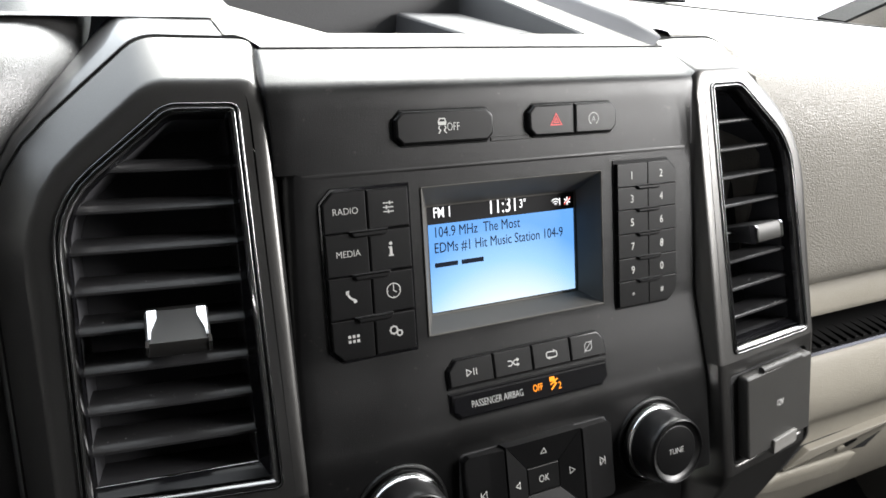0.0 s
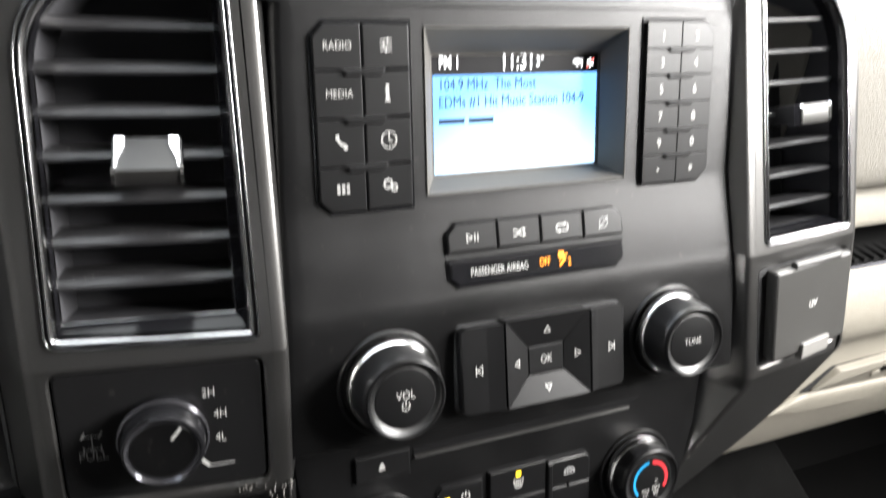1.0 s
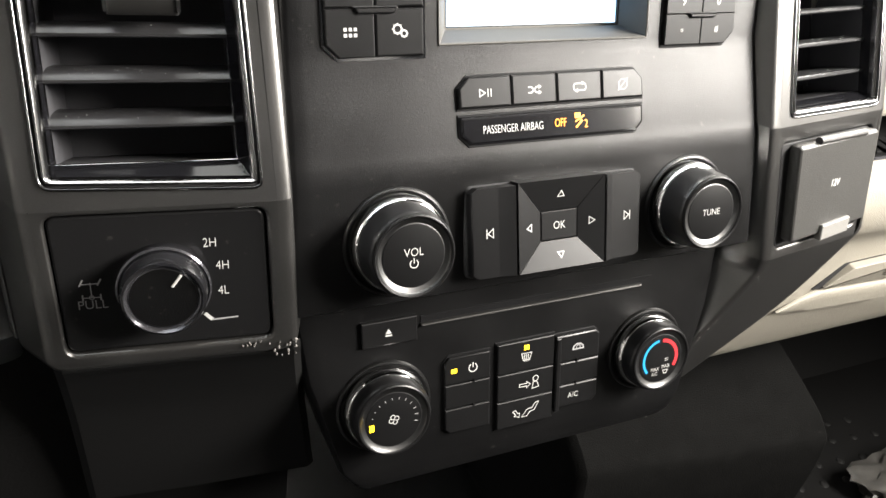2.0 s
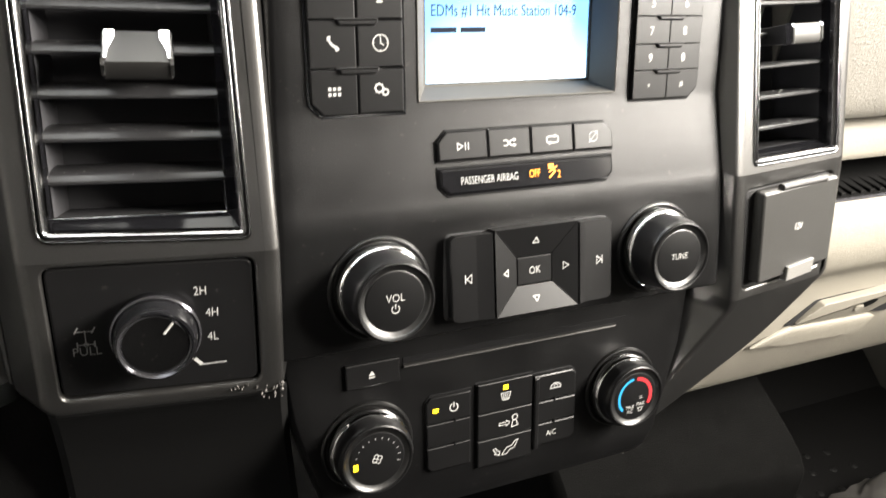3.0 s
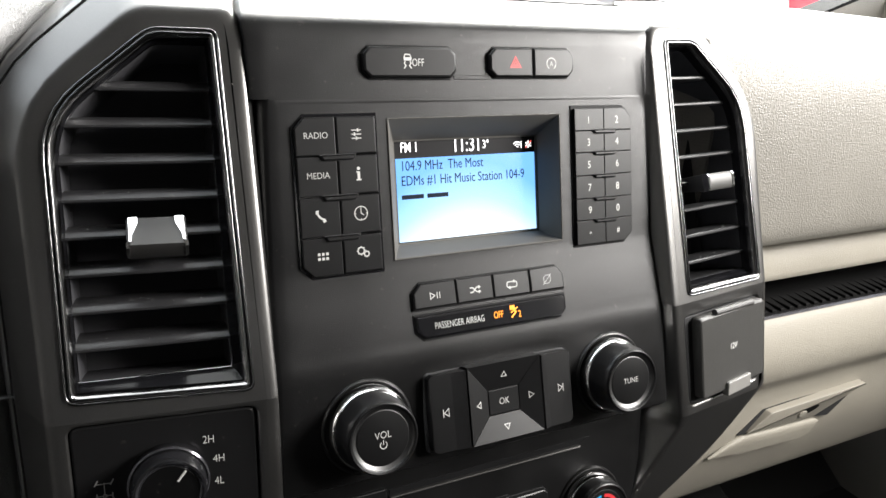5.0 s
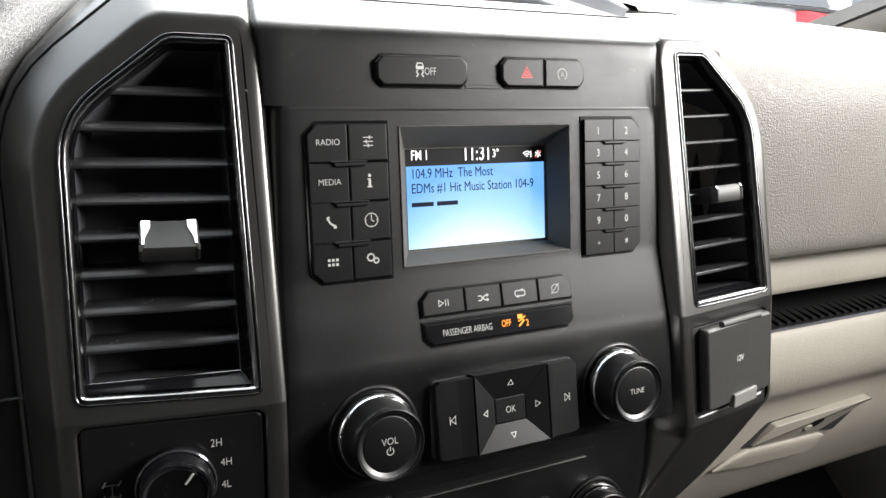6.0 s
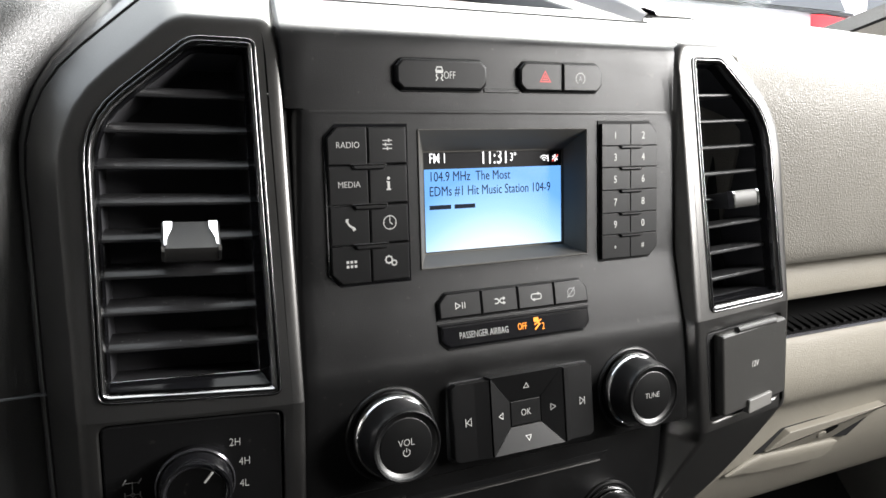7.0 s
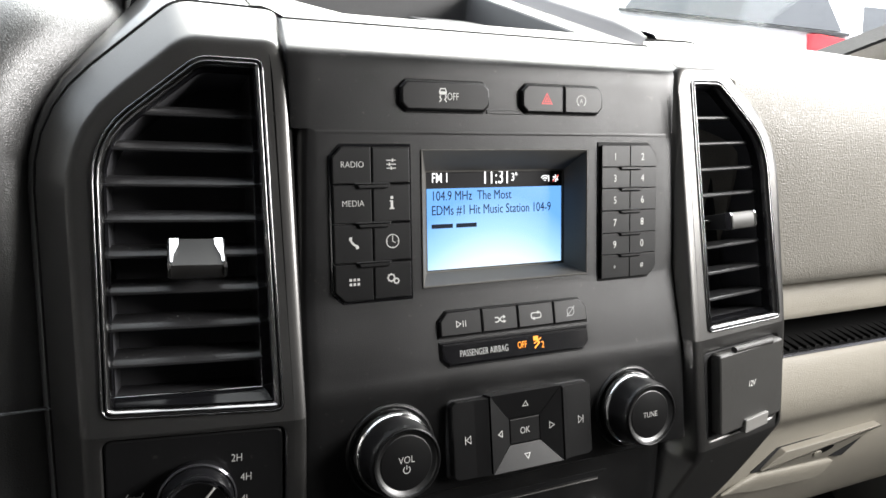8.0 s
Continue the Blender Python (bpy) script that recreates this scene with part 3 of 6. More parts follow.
def ramp_row(x, dz=0.0):
    yf = 0.045 - (x - 0.15) * 0.13
    return [(x, yf + y, z + dz) for y, z in finer([(0.52, 0.600), (0.30, 0.500), (0.12, 0.425), (0.03, 0.385), (0.006, 0.368), (-0.001, 0.352), (0.0, 0.30), (0.012, 0.165)], 3)]


bm = bmesh.new()
loft(bm, [ramp_row(x) for x in (0.149, 0.155, 0.2, 0.27, 0.34, 0.395, 0.402)], closed=False)
under(part("carpet_top", bm, CARPET, tunnel, angle=50), TN)
for xa, xb in ((0.149, 0.130), (0.402, 0.418)):
    bm = bmesh.new()
    loft(bm, [ramp_row(xa), [(xa + (xb - xa) * 0.5, y + 0.004, z - 0.006) for x, y, z in ramp_row(xa)], [(xb, y + 0.02, min(z, 0.17 + (z - 0.165) * 0.1)) for x, y, z in ramp_row(xa)]], closed=False)
    under(part("carpet_side", bm, CARPET, tunnel, angle=60), TN)
mat_ = thing("floor_mat", Matrix.Translation((0.55, 0.05, 0.165)), "black rubber floor mat with small raised studs", "floor mat")
bm = bmesh.new()
loft(bm, [[(x, y, z) for y, z in ((0.56, 0.62), (0.45, 0.35), (0.22, 0.190), (-0.6, 0.185), (-0.6, 0.165))] for x in (0.13, 0.86)], closed=False)
MT = Matrix.Translation((-0.55, -0.05, -0.165))
under(part("mat_sheet", bm, RUBBER, mat_), MT)
stud_bm = lathe(bmesh.new(), [(0.0075, -0.001), (0.0068, 0.0022), (0.0045, 0.0042), (0.0015, 0.0050)], 10)
stud = part("stud", stud_bm, FOOT, mat_)
stud.matrix_basis = MT @ Matrix.Translation((0.40, 0.02, 0.186))
for i in range(9):
    for j in range(6):
        if i + j:
            q = new("stud", stud.data)
            q.parent = mat_
            q.matrix_basis = MT @ Matrix.Translation((0.40 + 0.034 * i - 0.017 * (j % 2), 0.02 + 0.03 * j - 0.004 * i, 0.186))

# ================= vent pillars =================
CREASE = {-1: 0.7215, 1: 0.7300}


def y_front(x, z, s=-1):
    """Depth of the pillar's front face, flatter below its crease."""
    out = 0.12 * (x - 0.141)
    if z >= CREASE[s]:
        return -0.033 + 0.39 * (z - 0.7316) + out
    top = -0.033 + 0.39 * (CREASE[s] - 0.7316)
    if s > 0 and z < 0.65:
        return -0.04786 + 0.14 * (0.65 - z) + out
    return top + (top + 0.04608) / (CREASE[s] - 0.66) * (z - CREASE[s]) + out


def on_front(pts, s=-1):
    return [Vector((x, y_front(x, z, s), z)) for x, z in pts]


def round3(pts, r, n=5):
    out = []
    for i, p in enumerate(pts):
        ri = r[i] if isinstance(r, (list, tuple)) else r
        a, b = pts[i - 1], pts[(i + 1) % len(pts)]
        u, v = (a - p).normalized(), (b - p).normalized()
        d = min(ri, 0.45 * (a - p).length, 0.45 * (b - p).length)
        for j in range(n + 1):
            t = j / n
            out.append((p + u * d) * (1 - t) ** 2 + p * 2 * t * (1 - t) + (p + v * d) * t ** 2)
    return out


def mix3(a, b, t):
    return [p.lerp(q, t) for p, q in zip(a, b)]


def side(loop, s):
    return [(s * p.x, p.y, p.z) for p in loop]


RADII = [0.005, 0.006, 0.022, 0.006, 0.005]
VENT_OUT = {1: [(0.1440, 0.7335), (0.2237, 0.7325), (0.2215, 0.8515), (0.1730, 0.8912), (0.1422, 0.8912)],
            -1: [(0.1412, 0.7262), (0.2245, 0.7288), (0.2220, 0.8515), (0.1725, 0.8895), (0.1410, 0.8895)]}


# foot of the passenger's surround: elbow, tip towards the climate keys, long outer edge
FOOT_IN = [(0.1530, 0.6440), (0.1165, 0.5785), (0.1240, 0.5565), (0.1965, 0.6045), (0.2313, 0.6500), (0.2350, 0.6548)]
FOOT_OUT = [(0.1475, 0.6415), (0.1110, 0.5780), (0.1230, 0.5520), (0.1985, 0.6005), (0.2376, 0.6495), (0.2392, 0.6525)]
FOOT_BACK = [(0.1330, -0.0240, 0.6400), (0.1060, -0.0180, 0.5800), (0.1230, -0.0120, 0.5480), (0.2010, -0.0140, 0.5970), (0.2414, -0.0178, 0.6480), (0.2430, -0.0180, 0.6510)]
FOOT_R = [0.003, 0.002, 0.002, 0.030, 0.0004, 0.003]


def surround_back(s):
    """Outline where the surround meets the dash."""
    c = CREASE[s]
    e = -0.0020 if s > 0 else 0.0
    foot = FOOT_BACK if s > 0 else [(0.1245, -0.030, 0.6485), (0.2435, -0.018, 0.6485)]
    return round3([Vector(p) for p in foot + [(0.2445 + e, 0.0002, c), (0.2453, 0.040, 0.8575), (0.1770, 0.065, 0.9120), (0.1265, 0.0660, 0.9108), (0.1243, 0.0360, 0.8925), (0.1245, -0.0135, c)] + ([(0.1321, -0.0228, 0.6500)] if s > 0 else [])],
                  (FOOT_R if s > 0 else [0.008, 0.008]) + [0.0005, 0.036, 0.008, 0.006, 0.006, 0.0005, 0.0004])


def pillar(s, label):
    t = thing("vent_surround", Matrix.Translation((s * 0.18, 0, 0.60)), label, "dashboard trim", "vent surrounds")
    rel = Matrix.Translation((-s * 0.18, 0, -0.60))
    c = CREASE[s]
    e = -0.0025 if s > 0 else 0.0
    foot_in, foot_out = (FOOT_IN, FOOT_OUT) if s > 0 else ([(0.1368, 0.6545), (0.2290, 0.6545)], [(0.1310, 0.6500), (0.2325, 0.6500)])
    vent = round3(on_front(VENT_OUT[s], s), RADII)
    up_in = round3(on_front([(0.1368, c), (0.2290 + e, c), (0.2290, 0.8516), (0.1758, 0.8946), (0.1378, 0.8950)], s), [0.0005, 0.0005, 0.027, 0.009, 0.006])
    full_in = round3(on_front(foot_in + [(0.2290 + e, c), (0.2290, 0.8516), (0.1758, 0.8946), (0.1380, 0.8950), (0.1368, 0.8820), (0.1368, c)] + ([(0.1519, 0.6500)] if s > 0 else []), s), (FOOT_R if s > 0 else [0.004, 0.004]) + [0.0005, 0.027, 0.009, 0.006, 0.004, 0.0005, 0.0004])
    full = round3(on_front(foot_out + [(0.2325 + e, c), (0.2325, 0.8530), (0.1775, 0.8980), (0.1330, 0.8985), (0.1308, 0.8840), (0.1310, c)] + ([(0.1459, 0.6500)] if s > 0 else []), s), (FOOT_R if s > 0 else [0.008, 0.008]) + [0.0005, 0.034, 0.009, 0.008, 0.004, 0.0005, 0.0004])
    back = surround_back(s)
    deep = [Vector((p.x, p.y + 0.040, p.z - 0.004)) for p in back]
    bm = bmesh.new()
    loft(bm, [side(vent, s), side(up_in, s)])
    low = round3(on_front([(0.1519, 0.6500), (0.2313, 0.6500), (0.2290 + e, c), (0.1368, c)] if s > 0 else [(0.1368, 0.6545), (0.2290, 0.6545), (0.2290, c), (0.1368, c)], s), 0.0004)
    rec = round3(on_front([(0.1540, 0.6560), (0.2285, 0.6575), (0.2228, 0.7215), (0.1420, 0.7205)] if s > 0 else [(0.1412, 0.6572), (0.2245, 0.6575), (0.2245, 0.7190), (0.1412, 0.7185)], s), 0.005)
    flat = [(p.x, p.z) for p in rec]
    rim = [side([Vector((x, y_front(x, z, s) + d, z)) for x, z in inset(flat, g)], s) for g, d in ((-0.0018, 0.0), (-0.0011, 0.0002), (-0.0005, 0.0007), (-0.0001, 0.0015), (0.0, 0.0032))]
    loft(bm, [side(low, s)] + rim)
    shoulder = mix3(full, back, 0.10)
    bez = []
    for i in range(7):
        q = i / 6
        bez.append(side([a * (1 - q) ** 2 + b * 2 * q * (1 - q) + c * q * q for a, b, c in zip(full_in, full, shoulder)], s))
    loft(bm, bez + [side(mix3(full, back, 0.5), s), side(mix3(full, back, 0.93), s), side(back, s), side([p + Vector((0, 0.0030, 0.0)) for p in back], s), side(deep, s)])
    under(part("surround_face", bm, TRIM, t, angle=22), rel)
    # dark seam between the surround and the pad behind it
    flat = [(p.x, p.z) for p in back]
    rim_in, rim_out = inset(flat, 0.0012), inset(flat, -0.0011)
    bm = bmesh.new()
    loft(bm, [[(s * x, p.y + d, z) for (x, z), p in zip(rim, back)] for rim, d in ((rim_in, 0.0028), (rim_out, 0.0026), (rim_out, 0.0046))])
    under(part("seam_gap", bm, GROOVE, t), rel)
    if s < 0:
        # undercut foot over the knee panel
        bm = bmesh.new()
        rows = finer([(-0.0006, 0.6530), (-0.0006, 0.6492), (0.0020, 0.6445), (0.0060, 0.6350), (0.0140, 0.6100), (0.0200, 0.5750), (0.0250, 0.5400)], 3)
        loft(bm, [[(-x + (0.660 - z) * 0.12 * (1 if x < 0.18 else 0), y_front(x, 0.661) + y + d, z) for y, z in rows] for x, d in ((0.1290, 0.03), (0.1302, 0.003), (0.134, 0.0), (0.18, 0.0), (0.228, 0.0), (0.2315, 0.003), (0.234, 0.03))], closed=False)
        under(part("surround_foot", bm, FOOT, t), rel)
    else:
        # its foot goes on down in one piece below the outlet
        loop = side([p for p in full_in if p.z < 0.6503], s)
        bm = bmesh.new()
        bm.faces.new([bm.verts.new(p) for p in loop])
        bmesh.ops.triangulate(bm, faces=bm.faces[:])
        under(part("surround_foot", bm, TRIM, t), rel)
        rnd = random.Random(9)
        for i in range(16):
            u = rnd.random()
            x, z = (0.1300 - 0.0100 * u + 0.003 * rnd.random(), 0.6080 - 0.0170 * u - 0.002 * rnd.random()) if i < 12 else (0.140 + 0.025 * u, 0.628 + 0.010 * rnd.random())
            r = 0.00015 + 0.00025 * rnd.random()
            y = y_front(x, z, s) - 0.0002
            bm = bmesh.new()
            loft(bm, [[(x + r * k * math.cos(a) * (0.5 + rnd.random()), y + d, z + r * k * math.sin(a) * (0.5 + rnd.random())) for a in (0, 1.3, 2.5, 3.8, 5.0)] for k, d in ((1, 0.0006), (0.7, 0.0))], True, True)
            under(part("scuff", bm, SCUFF, t), rel)
    if s < 0:
        rnd = random.Random(4)
        for i in range(26):
            u = rnd.random()
            x, z = (0.1318 + 0.010 * u * u, 0.6480 + 0.008 * rnd.random()) if i < 18 else (0.143 + 0.012 * u, 0.6545 + 0.002 * rnd.random())
            r = 0.0002 + 0.0004 * rnd.random()
            y = y_front(x, z) - 0.0012
            bm = bmesh.new()
            loft(bm, [[(-x + r * k * math.cos(a) * (0.5 + rnd.random()), y + d, z + 1.5 * r * k * math.sin(a) * (0.5 + rnd.random())) for a in (0, 1.3, 2.5, 3.8, 5.0)] for k, d in ((1, 0.001), (0.7, 0.0))], True, True)
            under(part("scuff", bm, SCUFF, t), rel)
    return t


pillar(-1, "dark graphite surround framing the driver's centre vent, scuffed at its foot")
pillar(1, "dark graphite surround framing the passenger's centre vent")


# ================= shoulder and instrument hood beside the driver's vent =================
hood = thing("instrument_hood", Matrix.Translation((-0.27, 0.05, 0.70)), "grained padded instrument hood curving past the vent", "dashboard hood")
HD = Matrix.Translation((0.27, -0.05, -0.70))
ring = surround_back(-1)
flat = [(p.x, p.z) for p in ring]
near, far = inset(flat, -0.0010), inset(flat, -0.0020)
run = []
for p, a, c in zip(ring, near, far):
    if a[1] > 0.652 and (a[0] > 0.20 or a[1] > 0.908):
        out = Vector((-(c[0] - a[0]), 0, c[1] - a[1])).normalized()
        run.append((Vector((-a[0], p.y + 0.0044, a[1])), out))
run.sort(key=lambda q: math.atan2(q[0].z - 0.78, q[0].x + 0.18) % (2 * math.pi) if q[0].z > 0.78 or q[0].x > -0.2 else math.pi + (0.78 - q[0].z))
seam_row, shoulder_row, crease_row = [], [], []
for p, out in run:
    rise = max(0.0, min(1.0, (p.z - 0.850) / 0.055))
    top = max(0.0, min(1.0, (p.z - 0.9050) / 0.005))
    edge = p + out * (0.0024 + 0.0026 * rise) * (1 - 0.6 * top) + Vector((0, 0.0040 + 0.026 * rise ** 2.4 + 0.008 * top, 0.0015 * top))
    edge.z = edge.z * (1 - top) + driver_z(edge.y) * top
    seam_row.append(p)
    shoulder_row.append(p.lerp(edge, 0.35) + out * 0.0008 * (1 - top))
    crease_row.append(edge)
bm = bmesh.new()
loft(bm, [[p + Vector((0, 0.010, 0)) for p in seam_row], seam_row, shoulder_row, crease_row, [p + Vector((0, 0.012, -0.002)) for p in crease_row]], closed=False)
BEAD = material("smooth_charcoal_shoulder", (0.040, 0.0395, 0.039), 0.36, spec=0.9, coat=0.5, mottle=0.05)
under(part("shoulder", bm, BEAD, hood, "smooth grey shoulder along the vent surround", angle=60), HD)
# leather brow: from the windscreen forward to the corner, then down beside the vent
crease = [Vector(p) for p in ((-0.176, 0.40, 0.900), (-0.181, 0.28, 0.9140), (-0.187, 0.19, 0.9165), (-0.192, 0.135, 0.9140), (-0.197, 0.105, 0.9060), (-0.203, 0.088, 0.8990))]
crease += [p for p in crease_row if p.z < 0.892]
crease += [Vector((-0.2500, 0.020, 0.60)), Vector((-0.2500, 0.012, 0.54))]
crease = [Vector(p) for p in finer([tuple(p) for p in crease], 2)]
SECTION = [(-0.0012, -0.0060), (0.0002, 0.0), (0.0030, 0.0045), (0.0068, 0.0095), (0.0112, 0.0142), (0.0165, 0.0178), (0.0235, 0.0200), (0.0320, 0.0206)]
loops = []
for i, p in enumerate(crease):
    d = (crease[min(i + 2, len(crease) - 1)] - crease[max(i - 2, 0)]).normalized()
    low = max(0.0, min(1.0, (0.905 - p.z) / 0.060))
    n = Vector((-0.18 * low, -0.15 - 0.85 * low, 1.0 - 0.72 * low)).normalized()
    out = d.cross(n).normalized()
    n = out.cross(d).normalized()
    big = 1.0 - 0.72 * max(0.0, min(1.0, (0.845 - p.z) / 0.035))
    tip = 1.0 - 0.45 * math.exp(-((p.y - 0.098) / 0.02) ** 2) if p.z > 0.892 else 1.0
    row = [p + out * u * (0.8 + 0.2 * big) + n * v * big * tip for u, v in SECTION]
    away = Vector((-0.86, 0.50 - 0.38 * low, -0.02)).normalized()
    for k, drop in ((0.015, 0.0), (0.04, 0.002), (0.09, 0.010), (0.18, 0.028), (0.32, 0.055)):
        row.append(row[len(SECTION) - 1] + away * k - Vector((0, 0, drop * (1 - 0.5 * low))))
    loops.append(row)
bm = bmesh.new()
loft(bm, loops, closed=False)
under(part("pad", bm, DARKPAD, hood, angle=70), HD)
# added black box, so the space past the hood's crest reads dark
bm = bmesh.new()
box(bm, -0.80, -0.262, 0.075, 0.084, 0.48, 0.845)
under(part("dark_backing", bm, GROOVE, hood, "black box added behind the hood to keep it dark"), HD)


# ================= air vents =================
def vent(s, label):
    t = thing("air_vent", Matrix.Translation((s * 0.18, 0.01, 0.74)), label, "air vent", "centre air vents")
    rel = Matrix.Translation((-s * 0.18, -0.01, -0.74))
    fr = plane_frame(0.39, 0.7316, -0.033, 0.81, s * 0.141, s * 0.12)
    inv = fr.inverted()
    place = rel @ fr

    def loc(x, z):
        q = inv @ Vector((s * x, y_front(x, z, s), z))
        return (q.x, q.y)
    outline = [loc(p.x, p.z) for p in round3(on_front(VENT_OUT[s], s), RADII)]
    bm = bmesh.new()
    loft(bm, [lift(inset(outline, d), h) for d, h in ((0.0, -0.0012), (0.0001, 0.0004), (0.0004, 0.0009), (0.0008, 0.0011), (0.0012, 0.0009), (0.0015, 0.0003), (0.0016, -0.0004))])
    under(part("outer_bead", bm, SMOKED, t, "thin chrome bead", 60), place)
    bm = bmesh.new()
    loft(bm, [lift(inset(outline, 0.0015), -0.0002), lift(inset(outline, 0.0026), -0.0002)])
    under(part("gap", bm, GROOVE, t), place)
    bm = bmesh.new()
    loft(bm, [lift(inset(outline, d), h) for d, h in ((0.0023, -0.001), (0.0024, 0.0007), (0.0026, 0.0012), (0.0030, 0.0013), (0.0034, 0.0010), (0.0050, -0.0008), (0.0052, -0.0014), (0.0053, -0.004))])
    under(part("chrome_frame", bm, SMOKED, t, "chrome inner frame", 60), place)
    # gloss lip, sloping in further along the bottom and the inner side
    floor_y = min(p[1] for p in outline)
    inner_x = max(-s * p[0] for p in outline)

    def mouth(d, low, inner):
        return [(-s * min(-s * x, inner_x - inner), max(y, floor_y + low)) for x, y in inset(outline, d)]
    low, inner = (0.0118, 0.0098) if s < 0 else (0.0090, 0.0054)
    rim_low, rim_inner = 0.0052, 0.0052
    rows = [(0.0052, rim_low, rim_inner, -0.0035), (0.0056, 0.4 * rim_low + 0.6 * low, 0.5 * (rim_inner + inner), -0.0062), (0.0060, low, inner, -0.0088)]
    bm = bmesh.new()
    loft(bm, [lift(mouth(d, a, c), h) for d, a, c, h in rows] + [lift(mouth(0.0062, low + 0.0002, inner + 0.0002), -0.0096)])
    under(part("inner_lip", bm, LIP, t, "gloss black lip", 35), place)
    if s < 0:
        # smoked-chrome ring stands in for the highlight on the lip's edge
        bm = bmesh.new()
        loft(bm, [lift(mouth(0.0058, low - 0.0005, inner - 0.0005), -0.0086), lift(mouth(0.0060, low - 0.0002, inner - 0.0002), -0.0083), lift(mouth(0.0062, low + 0.0002, inner + 0.0002), -0.0086), lift(mouth(0.0063, low + 0.0003, inner + 0.0003), -0.0094)])
        under(part("lip_glint", bm, SMOKED, t, "thin bright ring for the highlight along the lip", 60), place)
    bm = bmesh.new()
    loft(bm, [lift(mouth(0.0062, low, inner), -0.0094), lift(mouth(0.0072, low, inner), -0.045)], False, True)
    under(part("duct", bm, DUCT, t), place)
    # slats, front edge low so that their tops show
    for i in range(9):
        z = 0.8650 - 0.0161 * i if s < 0 else 0.8682 - 0.01656 * i
        if i == 8:
            if s < 0:
                continue
            z = 0.7390
        x_in, x_out = 0.1440, 0.2238 if s < 0 else 0.2215
        if z > 0.846:
            x_out = min(x_out, 0.2230 - (z - 0.846) / 0.765)
        a, b = loc(x_in, z), loc(x_out, z)
        y0 = a[1]
        xa, xb = sorted((a[0], b[0]))
        bm = bmesh.new()
        sec = [(-0.0026, -0.0092), (-0.0022, -0.0080), (-0.0012, -0.0078), (0.0010, -0.0092), (0.0025, -0.0115), (0.0034, -0.0150), (0.0041, -0.0200), (0.0048, -0.0290), (0.0030, -0.0295), (0.0018, -0.0190), (0.0002, -0.0125)]
        if s > 0:
            sec = [(-0.0010, -0.0086), (-0.0004, -0.0079), (0.0006, -0.0078), (0.0013, -0.0084), (0.0020, -0.0130), (0.0026, -0.0290), (0.0004, -0.0290), (-0.0012, -0.0130)]
        loft(bm, [[(x, y0 + dy, dz) for dy, dz in sec] for x in (xa, xb)], True, True)
        under(part("slat", bm, SLAT, t), place)
    if s > 0:
        (xa, y0), (xb, _) = loc(0.1440, 0.7915), loc(0.1525, 0.7915)
        bm = bmesh.new()
        loft(bm, [[(x, y0 + dy, dz) for dy, dz in ((-0.0009, -0.0090), (0.0, -0.0082), (0.0010, -0.0088), (0.0016, -0.0240), (-0.0009, -0.0240))] for x in (xa, xb)], True, True)
        under(part("slat_stub", bm, SLAT, t), place)
    for i in range(4 if s > 0 else 0):
        x = loc(0.158 + i * 0.016, 0.80)[0]
        bm = bmesh.new()
        slab(bm, rect(x - 0.0006, x + 0.0006, loc(0.18, 0.745)[1], loc(0.18, 0.85)[1]), -0.0445, -0.036, 0.0003)
        under(part("rear_vane", bm, GROOVE, t), place)
    rnd = random.Random(11 + s)
    dust = bmesh.new()
    for i in range(60):
        k = rnd.choice((3, 4, 5, 5, 6, 6, 6, 7, 7))
        z = 0.8650 - 0.0161 * k
        u = rnd.random()
        x = 0.155 + 0.058 * rnd.random()
        q = loc(x, z)
        y, d = (0.0010 + 0.0018 * u, -0.0092 - 0.0023 * u) if rnd.random() < 0.5 else (0.0025 + 0.0009 * u, -0.0115 - 0.0035 * u)
        r = 0.00010 + 0.00022 * rnd.random() ** 2
        dust.faces.new([dust.verts.new((q[0] + r * a, q[1] + y + r * b + 0.0001, d + 0.0002)) for a, b in ((-1, 0), (0, -0.8), (1.2, 0.1), (0.2, 0.9))])
    under(part("dust", dust, PRINT_DIM, t, "pale dust specks"), place)
    # thumb tab with chrome ears
    cx, cy = loc(0.1780, 0.8012)
    if s < 0:
        tops = [(0.0062, -0.0120), (0.0057, -0.0021), (-0.0059, 0.0074), (-0.0068, 0.0084), (-0.0082, 0.0083), (-0.0122, 0.0060), (-0.0132, 0.0044), (-0.0070, -0.0165)]
        edge = [(-0.0056, 0.0079), (-0.0082, 0.0089), (-0.0122, 0.0065), (-0.0118, 0.0040), (-0.0056, 0.0036)]
    else:
        # level block whose satin front faces the cabin
        tops = [(0.0046, -0.0165), (0.0058, 0.0040), (0.0055, 0.0058), (0.0044, 0.0066), (-0.0044, 0.0066), (-0.0055, 0.0058), (-0.0058, 0.0040), (-0.0046, -0.0165)]
        edge = [(0.0060, 0.0040), (0.0056, 0.0078), (0.0040, 0.0090), (-0.0040, 0.0090), (-0.0056, 0.0078), (-0.0060, 0.0040)]
    bm = bmesh.new()
    loft(bm, [[(cx + x, cy + y * k, z * k) for y, z in tops] for x, k in ((-0.0130, 0.93), (-0.0122, 1), (0.0122, 1), (0.0130, 0.93))], True, True)
    tab = under(part("thumb_tab", bm, TABTOP if s < 0 else SLAT, t, angle=35), place)
    if s > 0:
        bm = bmesh.new()
        front = [(0.0055, 0.0050), (0.0054, 0.0074), (0.0038, 0.0085), (-0.0038, 0.0085), (-0.0054, 0.0074), (-0.0055, 0.0050)]
        loft(bm, [[(cx + x, cy + y, z) for y, z in front] for x in (-0.0118, 0.0118)], True, True)
        part("tab_front", bm, CAP, tab, "satin metal front", 40)

